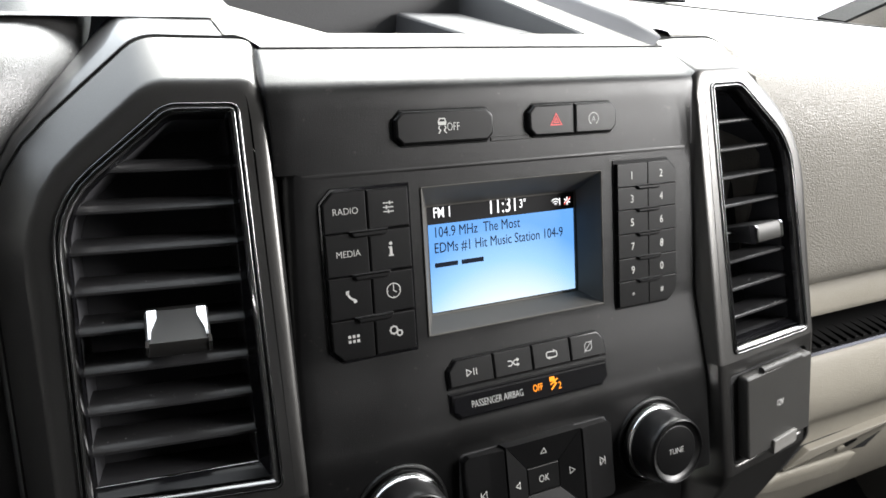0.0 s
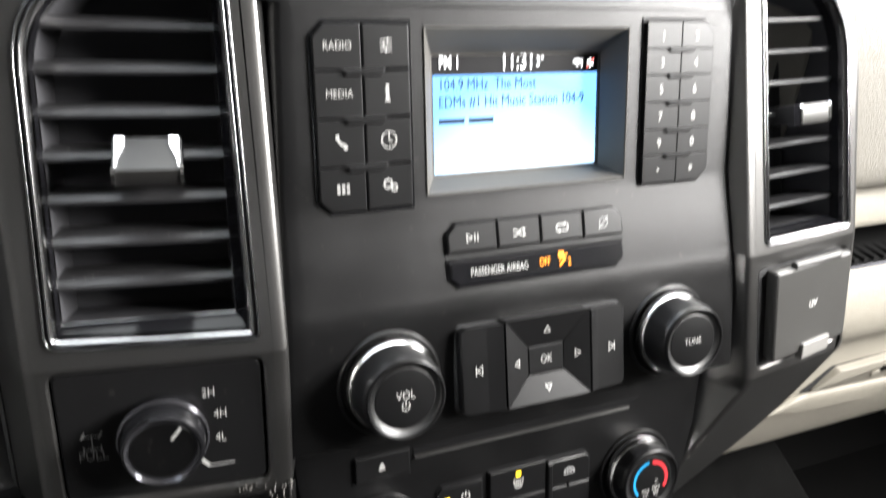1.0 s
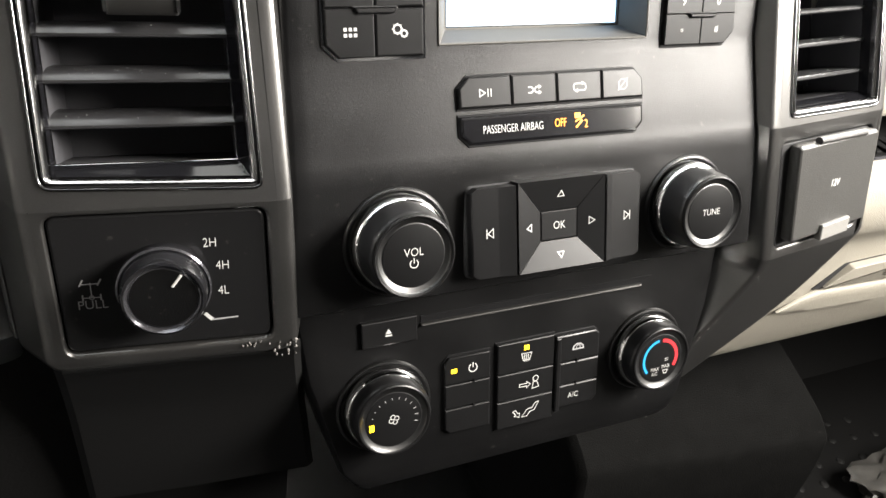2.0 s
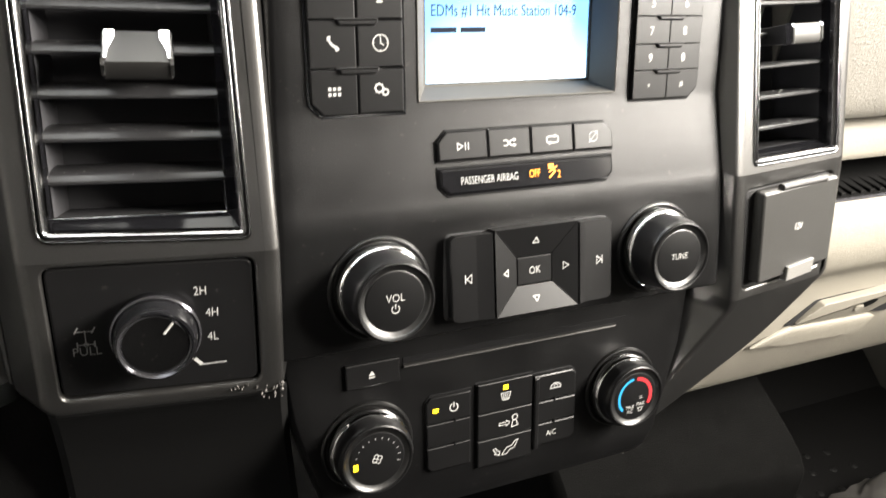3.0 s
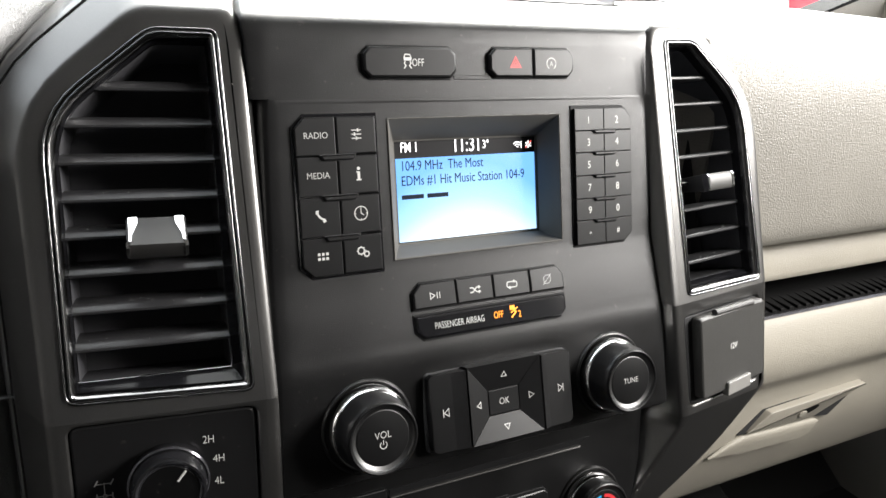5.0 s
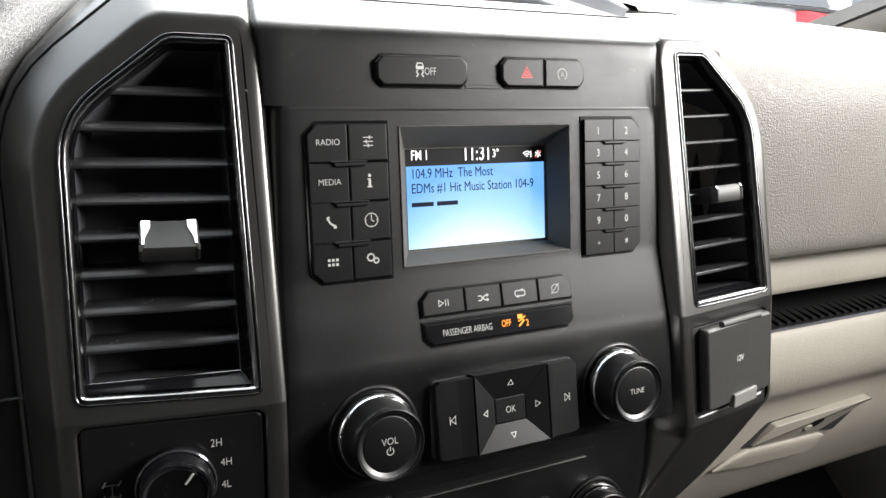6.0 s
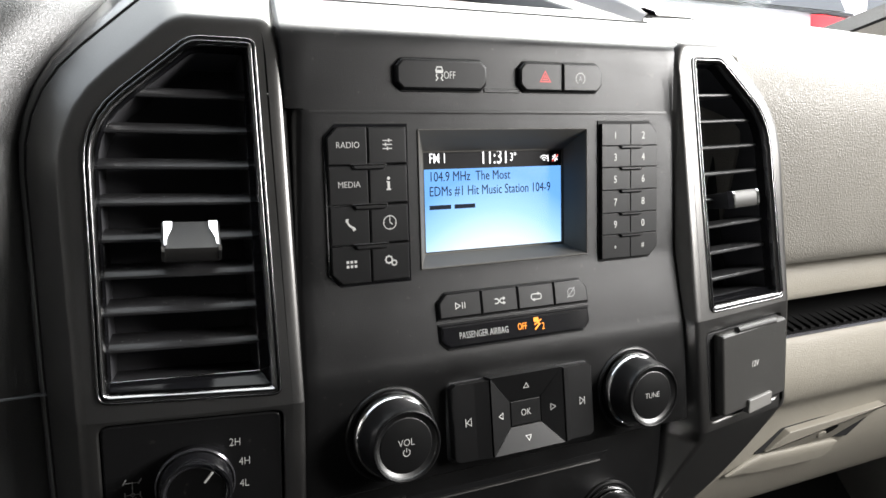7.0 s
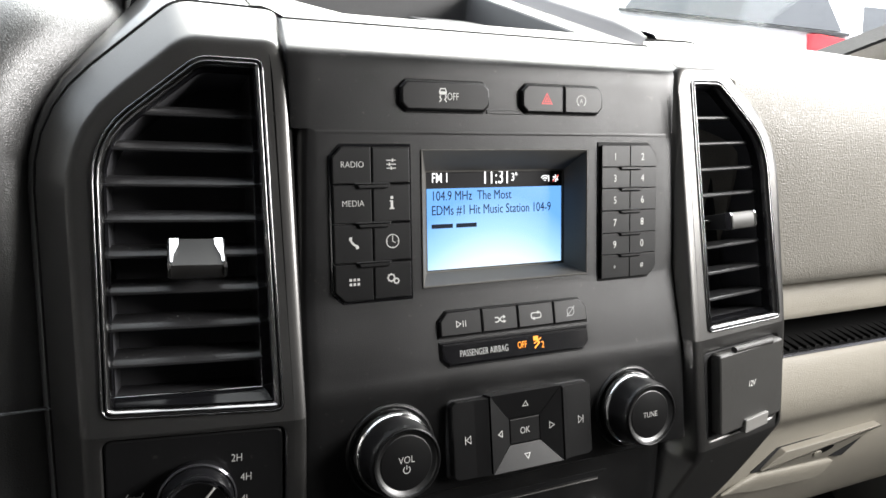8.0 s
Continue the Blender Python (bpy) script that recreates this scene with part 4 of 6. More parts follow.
    def top_at(v):
        """Depth along the tab's top, 0 at its front edge and 1 at its root."""
        return (-0.0059 + v * 0.0116, 0.0074 - v * 0.0095)
    for e in (-1, 1):
        if s < 0:
            bm = bmesh.new()
            ear = [(0.0134, -0.02), (0.0134, 0.98), (0.0082, 0.98), (0.0082, 0.70), (0.0108, 0.25), (0.0112, -0.02)]
            low, top = [], []
            for x, v in ear:
                y, z = top_at(v)
                low.append((cx + e * x, cy + y - 0.0020, z - 0.0012))
                top.append((cx + e * min(x, 0.0122), cy + y + 0.0007, z + 0.0004))
            cen = sum((Vector(p) for p in top), Vector()) / len(top)
            loft(bm, [low, top, [tuple(Vector(p).lerp(cen, 0.04) + Vector((0, 0.0002, 0.0001))) for p in top]], True, True)
            part("ear", bm, CHROME, tab, "chrome ear")
        bm = bmesh.new()
        loft(bm, [[(cx + e * x, cy + y, z) for y, z in edge] for x in (0.0120, 0.0134)], True, True)
        part("ear_edge", bm, CHROME, tab, "chrome edge")
    return t


vent(-1, "black slatted driver's centre vent in a chrome frame, thumb tab centred")
vent(1, "black slatted passenger's centre vent in a chrome frame, thumb tab centred")


# ================= radio and climate panel =================
BASE = Matrix.Translation((0, 0, 0.547))
UNBASE = BASE.inverted()
radio = thing("radio_panel", BASE, "charcoal centre panel with small radio display, buttons and knobs", "car radio")
FU = UNBASE @ plane_frame(0.268, 0.80, 0.0, 0.80)
FM = UNBASE @ plane_frame(0.448, 0.759, -0.0133, 0.75)
FL = UNBASE @ plane_frame(0.27, 0.7285, -0.0275, 0.698)
FP = UNBASE @ plane_frame(0.355, 0.7155, -0.0350, 0.695)
FC = UNBASE @ plane_frame(0.27, 0.617, -0.0375, 0.60)


def uy(z):
    return (z - 0.80) * 1.0353


def my(z):
    return (z - 0.75) * 1.0958


def ly(z):
    return (z - 0.698) * 1.0358


def py(z):
    return (z - 0.695) * 1.0611


def cy_(z):
    return (z - 0.60) * 1.0358


# ---- faceplate: rows of depth, height, half width ----
ROWS_FACE = [(0.0550, 0.9078, 0.1150), (0.0400, 0.9017, 0.1148), (0.0300, 0.8975, 0.1147), (0.0268, 0.8955, 0.1147), (0.0248, 0.8925, 0.1148), (0.268 * 0.085, 0.885, 0.1155),
             (0.268 * 0.0578, 0.8578, 0.1186), (0.268 * 0.0572, 0.8572, 0.1187),
             (0.268 * 0.0475, 0.8475, 0.1195), (0.268 * -0.0265, 0.7735, 0.1225), (-0.0088, 0.7690, 0.1227), (-0.0143, 0.7567, 0.1232), (-0.0246, 0.7338, 0.1242),
             (-0.0264, 0.7295, 0.1243), (-0.0280, 0.7265, 0.1244), (-0.0300, 0.7190, 0.1245), (-0.0440, 0.6675, 0.1275), (-0.0445, 0.6645, 0.1277), (-0.0425, 0.6625, 0.1275), (-0.0300, 0.6590, 0.1250),
             (-0.0265, 0.6565, 0.1240), (-0.0275, 0.6540, 0.1232), (-0.0298, 0.6455, 0.1222), (-0.0307, 0.6420, 0.1218), (-0.0320, 0.6375, 0.1213),
             (-0.0375, 0.6170, 0.1190), (-0.0525, 0.5615, 0.1040), (-0.0545, 0.5530, 0.0980), (-0.0535, 0.5480, 0.0930), (-0.0480, 0.5440, 0.0880), (-0.0100, 0.5400, 0.0860)]
# full half width of the band above the step, where it meets the surrounds
BAND = {0.9078: 0.1262, 0.9017: 0.1284, 0.8975: 0.1304, 0.8955: 0.1309, 0.8925: 0.1308, 0.885: 0.1302, 0.8578: 0.1296}
X0, X1 = -0.0577, 0.0550
bm = bmesh.new()
cols = []
SIDE = ((0.0152, 0.0500), (0.0151, 0.0046), (0.0148, 0.0018), (0.0140, 0.0007), (0.0120, 0.0002), (0.0060, 0.0), (0.0, 0.0))
ROWS_FACE = [(y, z, w - 0.0105) for y, z, w in ROWS_FACE]
for y, z, w in ROWS_FACE:
    if z in BAND:
        full = BAND[z] - w
        edge = [(full, 0.0300), (full - 0.0001, 0.0012), (full - 0.0005, 0.0003), (full - 0.0015, 0.0), (0.0120, 0.0), (0.0060, 0.0), (0.0, 0.0)]
    else:
        edge = [(dx + (0.003 if i == 0 else 0.0015 if i == 1 else 0.0), dy) for i, (dx, dy) in enumerate(SIDE)]
    right = [(dx - (0.0062 if i < 4 and z < 0.8960 else 0.0), dy) for i, (dx, dy) in enumerate(edge)] if z in BAND else edge
    pts = [(-w - dx, y + dy, z) for dx, dy in edge] + [(X0, y, z), (X1, y, z)] + [(w + dx, y + dy, z) for dx, dy in right[::-1]]
    cols.append([bm.verts.new(p) for p in pts])
for i in range(len(cols) - 1):
    for j in range(len(cols[0]) - 1):
        if i == 8 and j == 7:
            continue
        bm.faces.new((cols[i][j], cols[i][j + 1], cols[i + 1][j + 1], cols[i + 1][j]))
face = part("faceplate", bm, PANEL, radio, angle=40)
under(face, UNBASE)

# raised step line above the screen and shallow band between the upper buttons
bm = bmesh.new()
slab(bm, rect(-0.0160, 0.0075, uy(0.8668), uy(0.8690)), -0.001, 0.0004, 0.0003)
under(part("button_bridge", bm, PANEL, radio), FU)
bm = bmesh.new()
loft(bm, [[(x, uy(z), 0.00005 + (h - 0.00005) * k) for x, k in ((-0.117, 0), (-0.085, 0.7), (-0.05, 1), (0.05, 1), (0.085, 0.7), (0.1175, 0))] for z, h in ((0.8572, 0.00005), (0.8567, 0.00026), (0.8560, 0.00022), (0.8552, 0.00005))], closed=False)
under(part("step_ridge", bm, PANEL, radio), FU)
# raised metal lines standing in for the bright highlight down both sides
for sd in (-1, 1):
    bm = bmesh.new()
    run = [(y, z, w) for y, z, w in ROWS_FACE if 0.7290 < z < 0.8580]
    run = [(0.268 * 0.057, 0.857, 0.1187 - 0.0105)] + run
    loft(bm, [[(sd * (w + d), y + h, z) for y, z, w in run] for d, h in ((0.0100, 0.0050), (0.0106, 0.0036), (0.0120, 0.0044), (0.0128, 0.0075))], closed=False)
    under(part("edge_line", bm, SATIN, radio), UNBASE)

# ---- screen ----
bez_o = rounded(rect(X0, X1, uy(0.7735), uy(0.8475)), 0.0012)
scr = rounded(rect(-0.0472, 0.0498, uy(0.7790), uy(0.8362)), 0.0012)
bm = bmesh.new()
loft(bm, [lift(bez_o, 0.0004), lift(inset(bez_o, 0.0004), 0.0007), lift(inset(bez_o, 0.0010), 0.0002), lift(scr, -0.0170), lift(inset(scr, 0.0008), -0.0172), lift(inset(scr, 0.0010), -0.0185)])
HOODGREY = material("display_hood_plastic", (0.085, 0.081, 0.074), 0.55, spec=0.22, bump=0.08, grain=1500)
under(part("screen_hood", bm, HOODGREY, radio, angle=25), FU)

SCREEN_BLUE = bpy.data.materials.new("blue_backlit_display")
SCREEN_BLUE.use_nodes = True
nt = SCREEN_BLUE.node_tree
b = nt.nodes["Principled BSDF"]
tc = nt.nodes.new("ShaderNodeTexCoord")
sep = nt.nodes.new("ShaderNodeSeparateXYZ")
nt.links.new(tc.outputs["Object"], sep.inputs[0])
# brighter towards the lower middle of the backlight
far_x = nt.nodes.new("ShaderNodeMath"); far_x.operation = "MULTIPLY"
nt.links.new(sep.outputs["X"], far_x.inputs[0]); nt.links.new(sep.outputs["X"], far_x.inputs[1])
far_s = nt.nodes.new("ShaderNodeMath"); far_s.operation = "MULTIPLY_ADD"
far_s.inputs[1].default_value = 8.0
nt.links.new(far_x.outputs[0], far_s.inputs[0]); nt.links.new(sep.outputs["Y"], far_s.inputs[2])
grad = nt.nodes.new("ShaderNodeMapRange")
grad.inputs["From Min"].default_value, grad.inputs["From Max"].default_value = uy(0.782), uy(0.824)
nt.links.new(far_s.outputs[0], grad.inputs["Value"])
cr = nt.nodes.new("ShaderNodeValToRGB")
cr.color_ramp.elements[0].color = (0.80, 0.92, 1.0, 1)
cr.color_ramp.elements[1].color = (0.15, 0.40, 0.86, 1)
mid = cr.color_ramp.elements.new(0.5)
mid.color = (0.36, 0.64, 0.98, 1)
nt.links.new(grad.outputs[0], cr.inputs[0])
nt.links.new(cr.outputs[0], b.inputs["Emission Color"])
b.inputs["Base Color"].default_value = (0.01, 0.01, 0.012, 1)
b.inputs["Emission Strength"].default_value = 0.105
b.inputs["Roughness"].default_value = 0.25
SCREEN_BLACK = material("black_display", (0.008, 0.008, 0.009), 0.55, spec=0.15)
AMBER = glow("lit_amber", (1.0, 0.30, 0.01), 0.15)
YELLOW = glow("lit_yellow", (1.0, 0.62, 0.02), 0.2)
WARN = glow("lit_red", (0.8, 0.10, 0.08), 0.1)

bm = plate(rect(-0.0472, 0.0498, uy(0.7790), uy(0.8362)), -0.020, -0.0180, 0.0001)
screen = under(part("screen", bm, SCREEN_BLACK, radio, "lit display with a black header over blue"), FU)
bm = plate(rect(-0.0457, 0.0484, uy(0.7803), uy(0.8262)), -0.0185, -0.0178, 0.0001)
part("blue_field", bm, SCREEN_BLUE, screen)
zt = -0.0176
lettering("FM 1", -0.0426, uy(0.8322), zt, 0.0080, LIT, screen, 0.70, "LEFT")
lettering("11:31", -0.0092, uy(0.8324), zt, 0.0118, LIT, screen, 0.76, "LEFT")
lettering("3°", 0.0112, uy(0.8322), zt, 0.0068, LIT, screen, 0.80, "LEFT")
lettering("104.9 MHz  The Most", -0.0430, uy(0.8221), zt, 0.0080, INK, screen, 0.766, "LEFT")
lettering("EDMs #1 Hit Music Station 104-9", -0.0430, uy(0.8137), zt, 0.0080, INK, screen, 0.766, "LEFT")
bm = bmesh.new()
for x0, x1 in ((-0.0430, -0.0290), (-0.0268, -0.0130)):
    dot_print(bm, rect(x0, x1, uy(0.8038), uy(0.8062)), zt)
part("text_bar", bm, INK, screen)
bm = bmesh.new()
for r in (0.0009, 0.0023, 0.0037):
    ribbon(bm, arc(0.0360, uy(0.8289), r, 42, 138, 8), 0.0006, zt)
dot_print(bm, rect(0.0385, 0.0392, uy(0.8288), uy(0.8316)), zt)
dot_print(bm, rect(0.0385, 0.0392, uy(0.8320), uy(0.8327)), zt)
for k in range(3):
    a = math.radians(60 * k + 30)
    ribbon(bm, [(0.0440 - 0.0022 * math.cos(a), uy(0.8308) - 0.0022 * math.sin(a)), (0.0440 + 0.0022 * math.cos(a), uy(0.8308) + 0.0022 * math.sin(a))], 0.0009, zt)
part("status_icons", bm, LIT, screen)
bm = bmesh.new()
ribbon(bm, [(0.0418, uy(0.8288)), (0.0462, uy(0.8328))], 0.0008, zt + 0.0001)
part("status_slash", bm, WARN, screen)


# ---- buttons ----
def octagon(x0, x1, y0, y1, c, which="tl tr bl br"):
    pts = []
    pts += [(x0 + c, y0), ] if "bl" in which else [(x0, y0)]
    pts += [(x1 - c, y0), (x1, y0 + c)] if "br" in which else [(x1, y0)]
    pts += [(x1, y1 - c), (x1 - c, y1)] if "tr" in which else [(x1, y1)]
    pts += [(x0 + c, y1), (x0, y1 - c)] if "tl" in which else [(x0, y1)]
    if "bl" in which:
        pts += [(x0, y0 + c)]
    return pts


def surround(pts, frame_m, grow=0.0009, h=0.0006, mat=None):
    bm = plate(inset(pts, -grow), -0.001, h, 0.0003)
    return under(part("button_gap", bm, mat or GAP, radio), frame_m)


def button(pts, frame_m, h, label="", bev=0.0007, mat=None):
    return under(part("button", plate(pts, -0.0005, h, bev), mat or BUTTON, radio, label), frame_m)


def icon(parent, mat=None):
    """Starts a printed mark: returns a mesh and a finisher."""
    bm = bmesh.new()
    return bm, lambda: part("symbol", bm, mat or PRINT, parent)


W = 0.00045

# upper row
pts = octagon(-0.0700, -0.0152, uy(0.8675), uy(0.8832), 0.0038)
surround(pts, FU)
bt = button(pts, FU, 0.0032, "black traction-control button", bev=0.0014)
z = 0.00335
bm, done = icon(bt)
cx, cy = -0.0450, uy(0.8757)
ribbon(bm, [(cx - 0.0021, cy + 0.0018), (cx + 0.0021, cy + 0.0018), (cx + 0.0014, cy + 0.0036), (cx - 0.0014, cy + 0.0036)], 0.0006, z, True)
dot_print(bm, rect(cx - 0.0022, cx + 0.0022, cy + 0.0004, cy + 0.0018), z)
for s in (-1, 1):
    ribbon(bm, [(cx + s * 0.0014, cy), (cx + s * 0.0020, cy - 0.0010), (cx + s * 0.0010, cy - 0.0022), (cx + s * 0.0022, cy - 0.0036)], 0.0006, z)
done()
lettering("OFF", -0.0388, uy(0.8752), z, 0.0058, PRINT, bt, 0.72)
pts = octagon(0.0064, 0.0643, uy(0.8678), uy(0.8836), 0.0038)
surround(pts, FU)
pl = [(0.0064 + 0.0038, uy(0.8678)), (0.0353, uy(0.8678)), (0.0353, uy(0.8836)), (0.0064 + 0.0038, uy(0.8836)), (0.0064, uy(0.8836) - 0.0038), (0.0064, uy(0.8678) + 0.0038)]
bt = button(pl, FU, 0.0032, "black hazard-light button", bev=0.0012)
bm, done = icon(bt, REDPRINT)
cx, cy = 0.0232, uy(0.8752)
ribbon(bm, [(cx - 0.0034, cy - 0.0022), (cx + 0.0034, cy - 0.0022), (cx, cy + 0.0036)], 0.0007, z, True)
ribbon(bm, [(cx - 0.0014, cy - 0.0010), (cx + 0.0014, cy - 0.0010), (cx, cy + 0.0014)], 0.0007, z, True)
done()
pr = [(0.0357, uy(0.8678)), (0.0643 - 0.0038, uy(0.8678)), (0.0643, uy(0.8678) + 0.0038), (0.0643, uy(0.8836) - 0.0038), (0.0643 - 0.0038, uy(0.8836)), (0.0357, uy(0.8836))]
bt = button(pr, FU, 0.0032, "black stop-start button", bev=0.0012)
bm, done = icon(bt)
cx, cy = 0.0480, uy(0.8752)
ribbon(bm, arc(cx, cy, 0.0032, -60, 240, 24), 0.0005, z)
done()
lettering("A", cx, cy, z, 0.0042, PRINT, bt, 0.85)

# left block: two columns, four rows
LX = (-0.1092, -0.0875, -0.0652)
LZ = (0.8490, 0.8298, 0.8098, 0.7896, 0.7698)
block = octagon(LX[0], LX[2], uy(LZ[4]), uy(LZ[0]), 0.0055, "tl bl")
surround(block, FU, 0.0015, mat=GLOSS)
left_marks = [["RADIO", "sliders"], ["MEDIA", "info"], ["phone", "clock"], ["grid", "gears"]]
H = 0.0026
for r in range(4):
    for c in range(2):
        g = 0.0002
        x0, x1, y0, y1 = LX[c] + (g if c else 0), LX[c + 1] - (0 if c else g), uy(LZ[r + 1]) + g, uy(LZ[r]) - g
        corner = {(0, 0): "tl", (3, 0): "bl"}.get((r, c), "")
        bt = button(octagon(x0, x1, y0, y1, 0.0055, corner) if corner else rect(x0, x1, y0, y1), FU, H, bev=0.0009 if c else 0.0006)
        cx, cy, z = (x0 + x1) / 2, (y0 + y1) / 2 + 0.0005, H + 0.00012
        what = left_marks[r][c]
        if what.isupper():
            lettering(what, cx + 0.0002, cy, z, 0.0046, PRINT, bt, 0.92)
            continue
        bm, done = icon(bt)
        if what == "sliders":
            for k, kx in ((1, 0.0008), (0, -0.0010), (-1, 0.0)):
                ribbon(bm, [(cx - 0.0027, cy + k * 0.0021), (cx + 0.0027, cy + k * 0.0021)], W, z)
                ribbon(bm, [(cx + kx, cy + k * 0.0021 - 0.0009), (cx + kx, cy + k * 0.0021 + 0.0009)], 0.0007, z)
        elif what == "info":
            dot_print(bm, rect(cx - 0.0007, cx + 0.0007, cy - 0.0030, cy + 0.0010), z)
            dot_print(bm, rect(cx - 0.0014, cx + 0.0014, cy - 0.0036, cy - 0.0029), z)
            dot_print(bm, rect(cx - 0.0013, cx + 0.0000, cy + 0.0005, cy + 0.0011), z)
            dot_print(bm, [(cx + 0.0009 * math.cos(a * 0.785), cy + 0.0026 + 0.0009 * math.sin(a * 0.785)) for a in range(8)], z)
        elif what == "phone":
            ribbon(bm, arc(cx + 0.0030, cy + 0.0030, 0.0048, 190, 260, 8), 0.0010, z)
            dot_print(bm, [(cx - 0.0026, cy + 0.0012), (cx - 0.0010, cy + 0.0016), (cx - 0.0008, cy + 0.0032), (cx - 0.0024, cy + 0.0030)], z)
            dot_print(bm, [(cx + 0.0010, cy - 0.0022), (cx + 0.0026, cy - 0.0016), (cx + 0.0030, cy - 0.0028), (cx + 0.0014, cy - 0.0034)], z)
        elif what == "clock":
            ribbon(bm, arc(cx, cy, 0.0036, 0, 345, 24), W, z, True)
            ribbon(bm, [(cx, cy + 0.0026), (cx, cy), (cx + 0.0016, cy - 0.0010)], W, z)
            for k in range(4):
                a = k * math.pi / 2
                ribbon(bm, [(cx + 0.0036 * math.cos(a), cy + 0.0036 * math.sin(a)), (cx + 0.0028 * math.cos(a), cy + 0.0028 * math.sin(a))], W, z)
        elif what == "grid":
            for i in (-1, 0, 1):
                for j in (-0.5, 0.5):
                    dot_print(bm, rect(cx + i * 0.0022 - 0.0007, cx + i * 0.0022 + 0.0007, cy + j * 0.0024 - 0.0007, cy + j * 0.0024 + 0.0007), z)
        elif what == "gears":
            for gx, gy, gr in ((-0.0012, 0.0009, 0.0018), (0.0018, -0.0010, 0.0013)):
                ribbon(bm, arc(cx + gx, cy + gy, gr, 0, 345, 20), 0.0007, z, True)
                for k in range(8):
                    a = k * math.pi / 4
                    ribbon(bm, [(cx + gx + gr * math.cos(a), cy + gy + gr * math.sin(a)), (cx + gx + gr * 1.4 * math.cos(a), cy + gy + gr * 1.4 * math.sin(a))], 0.0005, z)
        done()


def ridge(x0, x1, y, frame_m, h, drop=0.0024):
    """A raised finger ridge between two rows of buttons, in its dark gap."""
    d = drop
    out = rounded([(x0, y + 0.0004), (x0 + d * 0.7, y - d), (x1 - d * 0.7, y - d), (x1, y + 0.0004)], 0.0006)
    under(part("ridge_gap", plate(inset(out, -0.0004), h - 0.001, h + 0.0001, 0.0001), GROOVE, radio), frame_m)
    under(part("ridge", plate(out, h - 0.001, h + 0.0016, 0.0007), BUTTON, radio), frame_m)


for r in range(1, 4):
    ridge(-0.0970, -0.0772, uy(LZ[r]), FU, H)

# number keys
RX = (0.0645, 0.0866, 0.1078)
RZ = (0.8500, 0.8370, 0.8243, 0.8108, 0.7972, 0.7842, 0.7698)
block = octagon(RX[0], RX[2], uy(RZ[6]), uy(RZ[0]), 0.0060, "tr br")
surround(block, FU, 0.0018)
keys = "1234567890*#"
for r in range(6):
    for c in range(2):
        g = 0.00018
        x0, x1, y0, y1 = RX[c] + (g if c else 0), RX[c + 1] - (0 if c else g), uy(RZ[r + 1]) + g, uy(RZ[r]) - g
        corner = {(0, 1): "tr", (5, 1): "br"}.get((r, c), "")
        bt = button(octagon(x0, x1, y0, y1, 0.0058, corner) if corner else rect(x0, x1, y0, y1), FU, H, bev=0.00028)
        lettering(keys[2 * r + c], (x0 + x1) / 2 - 0.0008, (y0 + y1) / 2 - 0.0004, H + 0.00012, 0.0064 if r < 5 else 0.0046, PRINT_KEY, bt, 0.85)
for r in range(1, 6):
    ridge(0.0775, 0.0955, uy(RZ[r]), FU, H, 0.0019)

# media row
MX = (-0.0500, -0.0232, 0.0011, 0.0264, 0.0510)
row = octagon(MX[0], MX[4], my(0.7475), my(0.7603), 0.0052, "tl tr")
surround(row, FM, 0.0009)
for c in range(4):
    g = 0.00018
    x0, x1, y0, y1 = MX[c] + g, MX[c + 1] - g, my(0.7475), my(0.7603)
    corner = {0: "tl", 3: "tr"}.get(c, "")
    bt = button(octagon(x0, x1, y0, y1, 0.0050, corner) if corner else rect(x0, x1, y0, y1), FM, 0.0024, bev=0.0009)
    cx, cy, z = (x0 + x1) / 2, (y0 + y1) / 2 - 0.0004, 0.00252
    bm, done = icon(bt, PRINT if c < 3 else PRINT_DIM)
    if c == 0:
        ribbon(bm, [(cx - 0.0030, cy - 0.0017), (cx - 0.0030, cy + 0.0017), (cx - 0.0002, cy)], W, z, True)
        for k in (0.0012, 0.0028):
            ribbon(bm, [(cx + k, cy - 0.0018), (cx + k, cy + 0.0018)], W, z)
    elif c == 1:
        for s in (-1, 1):
            ribbon(bm, [(cx - 0.0034, cy + s * 0.0013), (cx - 0.0016, cy + s * 0.0013), (cx + 0.0010, cy - s * 0.0013), (cx + 0.0026, cy - s * 0.0013)], 0.0006, z)
            dot_print(bm, [(cx + 0.0022, cy - s * 0.0013 - 0.0011), (cx + 0.0038, cy - s * 0.0013), (cx + 0.0022, cy - s * 0.0013 + 0.0011)], z)
    elif c == 2:
        ribbon(bm, rounded(rect(cx - 0.0034, cx + 0.0034, cy - 0.0016, cy + 0.0016), 0.0012, 3), 0.0006, z, True)
        dot_print(bm, [(cx + 0.0012, cy + 0.0028), (cx + 0.0028, cy + 0.0017), (cx + 0.0012, cy + 0.0006)], z)
        dot_print(bm, [(cx - 0.0012, cy - 0.0028), (cx - 0.0028, cy - 0.0017), (cx - 0.0012, cy - 0.0006)], z)
    else:
        ribbon(bm, octagon(cx - 0.0024, cx + 0.0024, cy - 0.0024, cy + 0.0024, 0.0014, "tl br"), W, z, True)
        ribbon(bm, [(cx - 0.0030, cy - 0.0030), (cx + 0.0030, cy + 0.0030)], W, z)
    done()

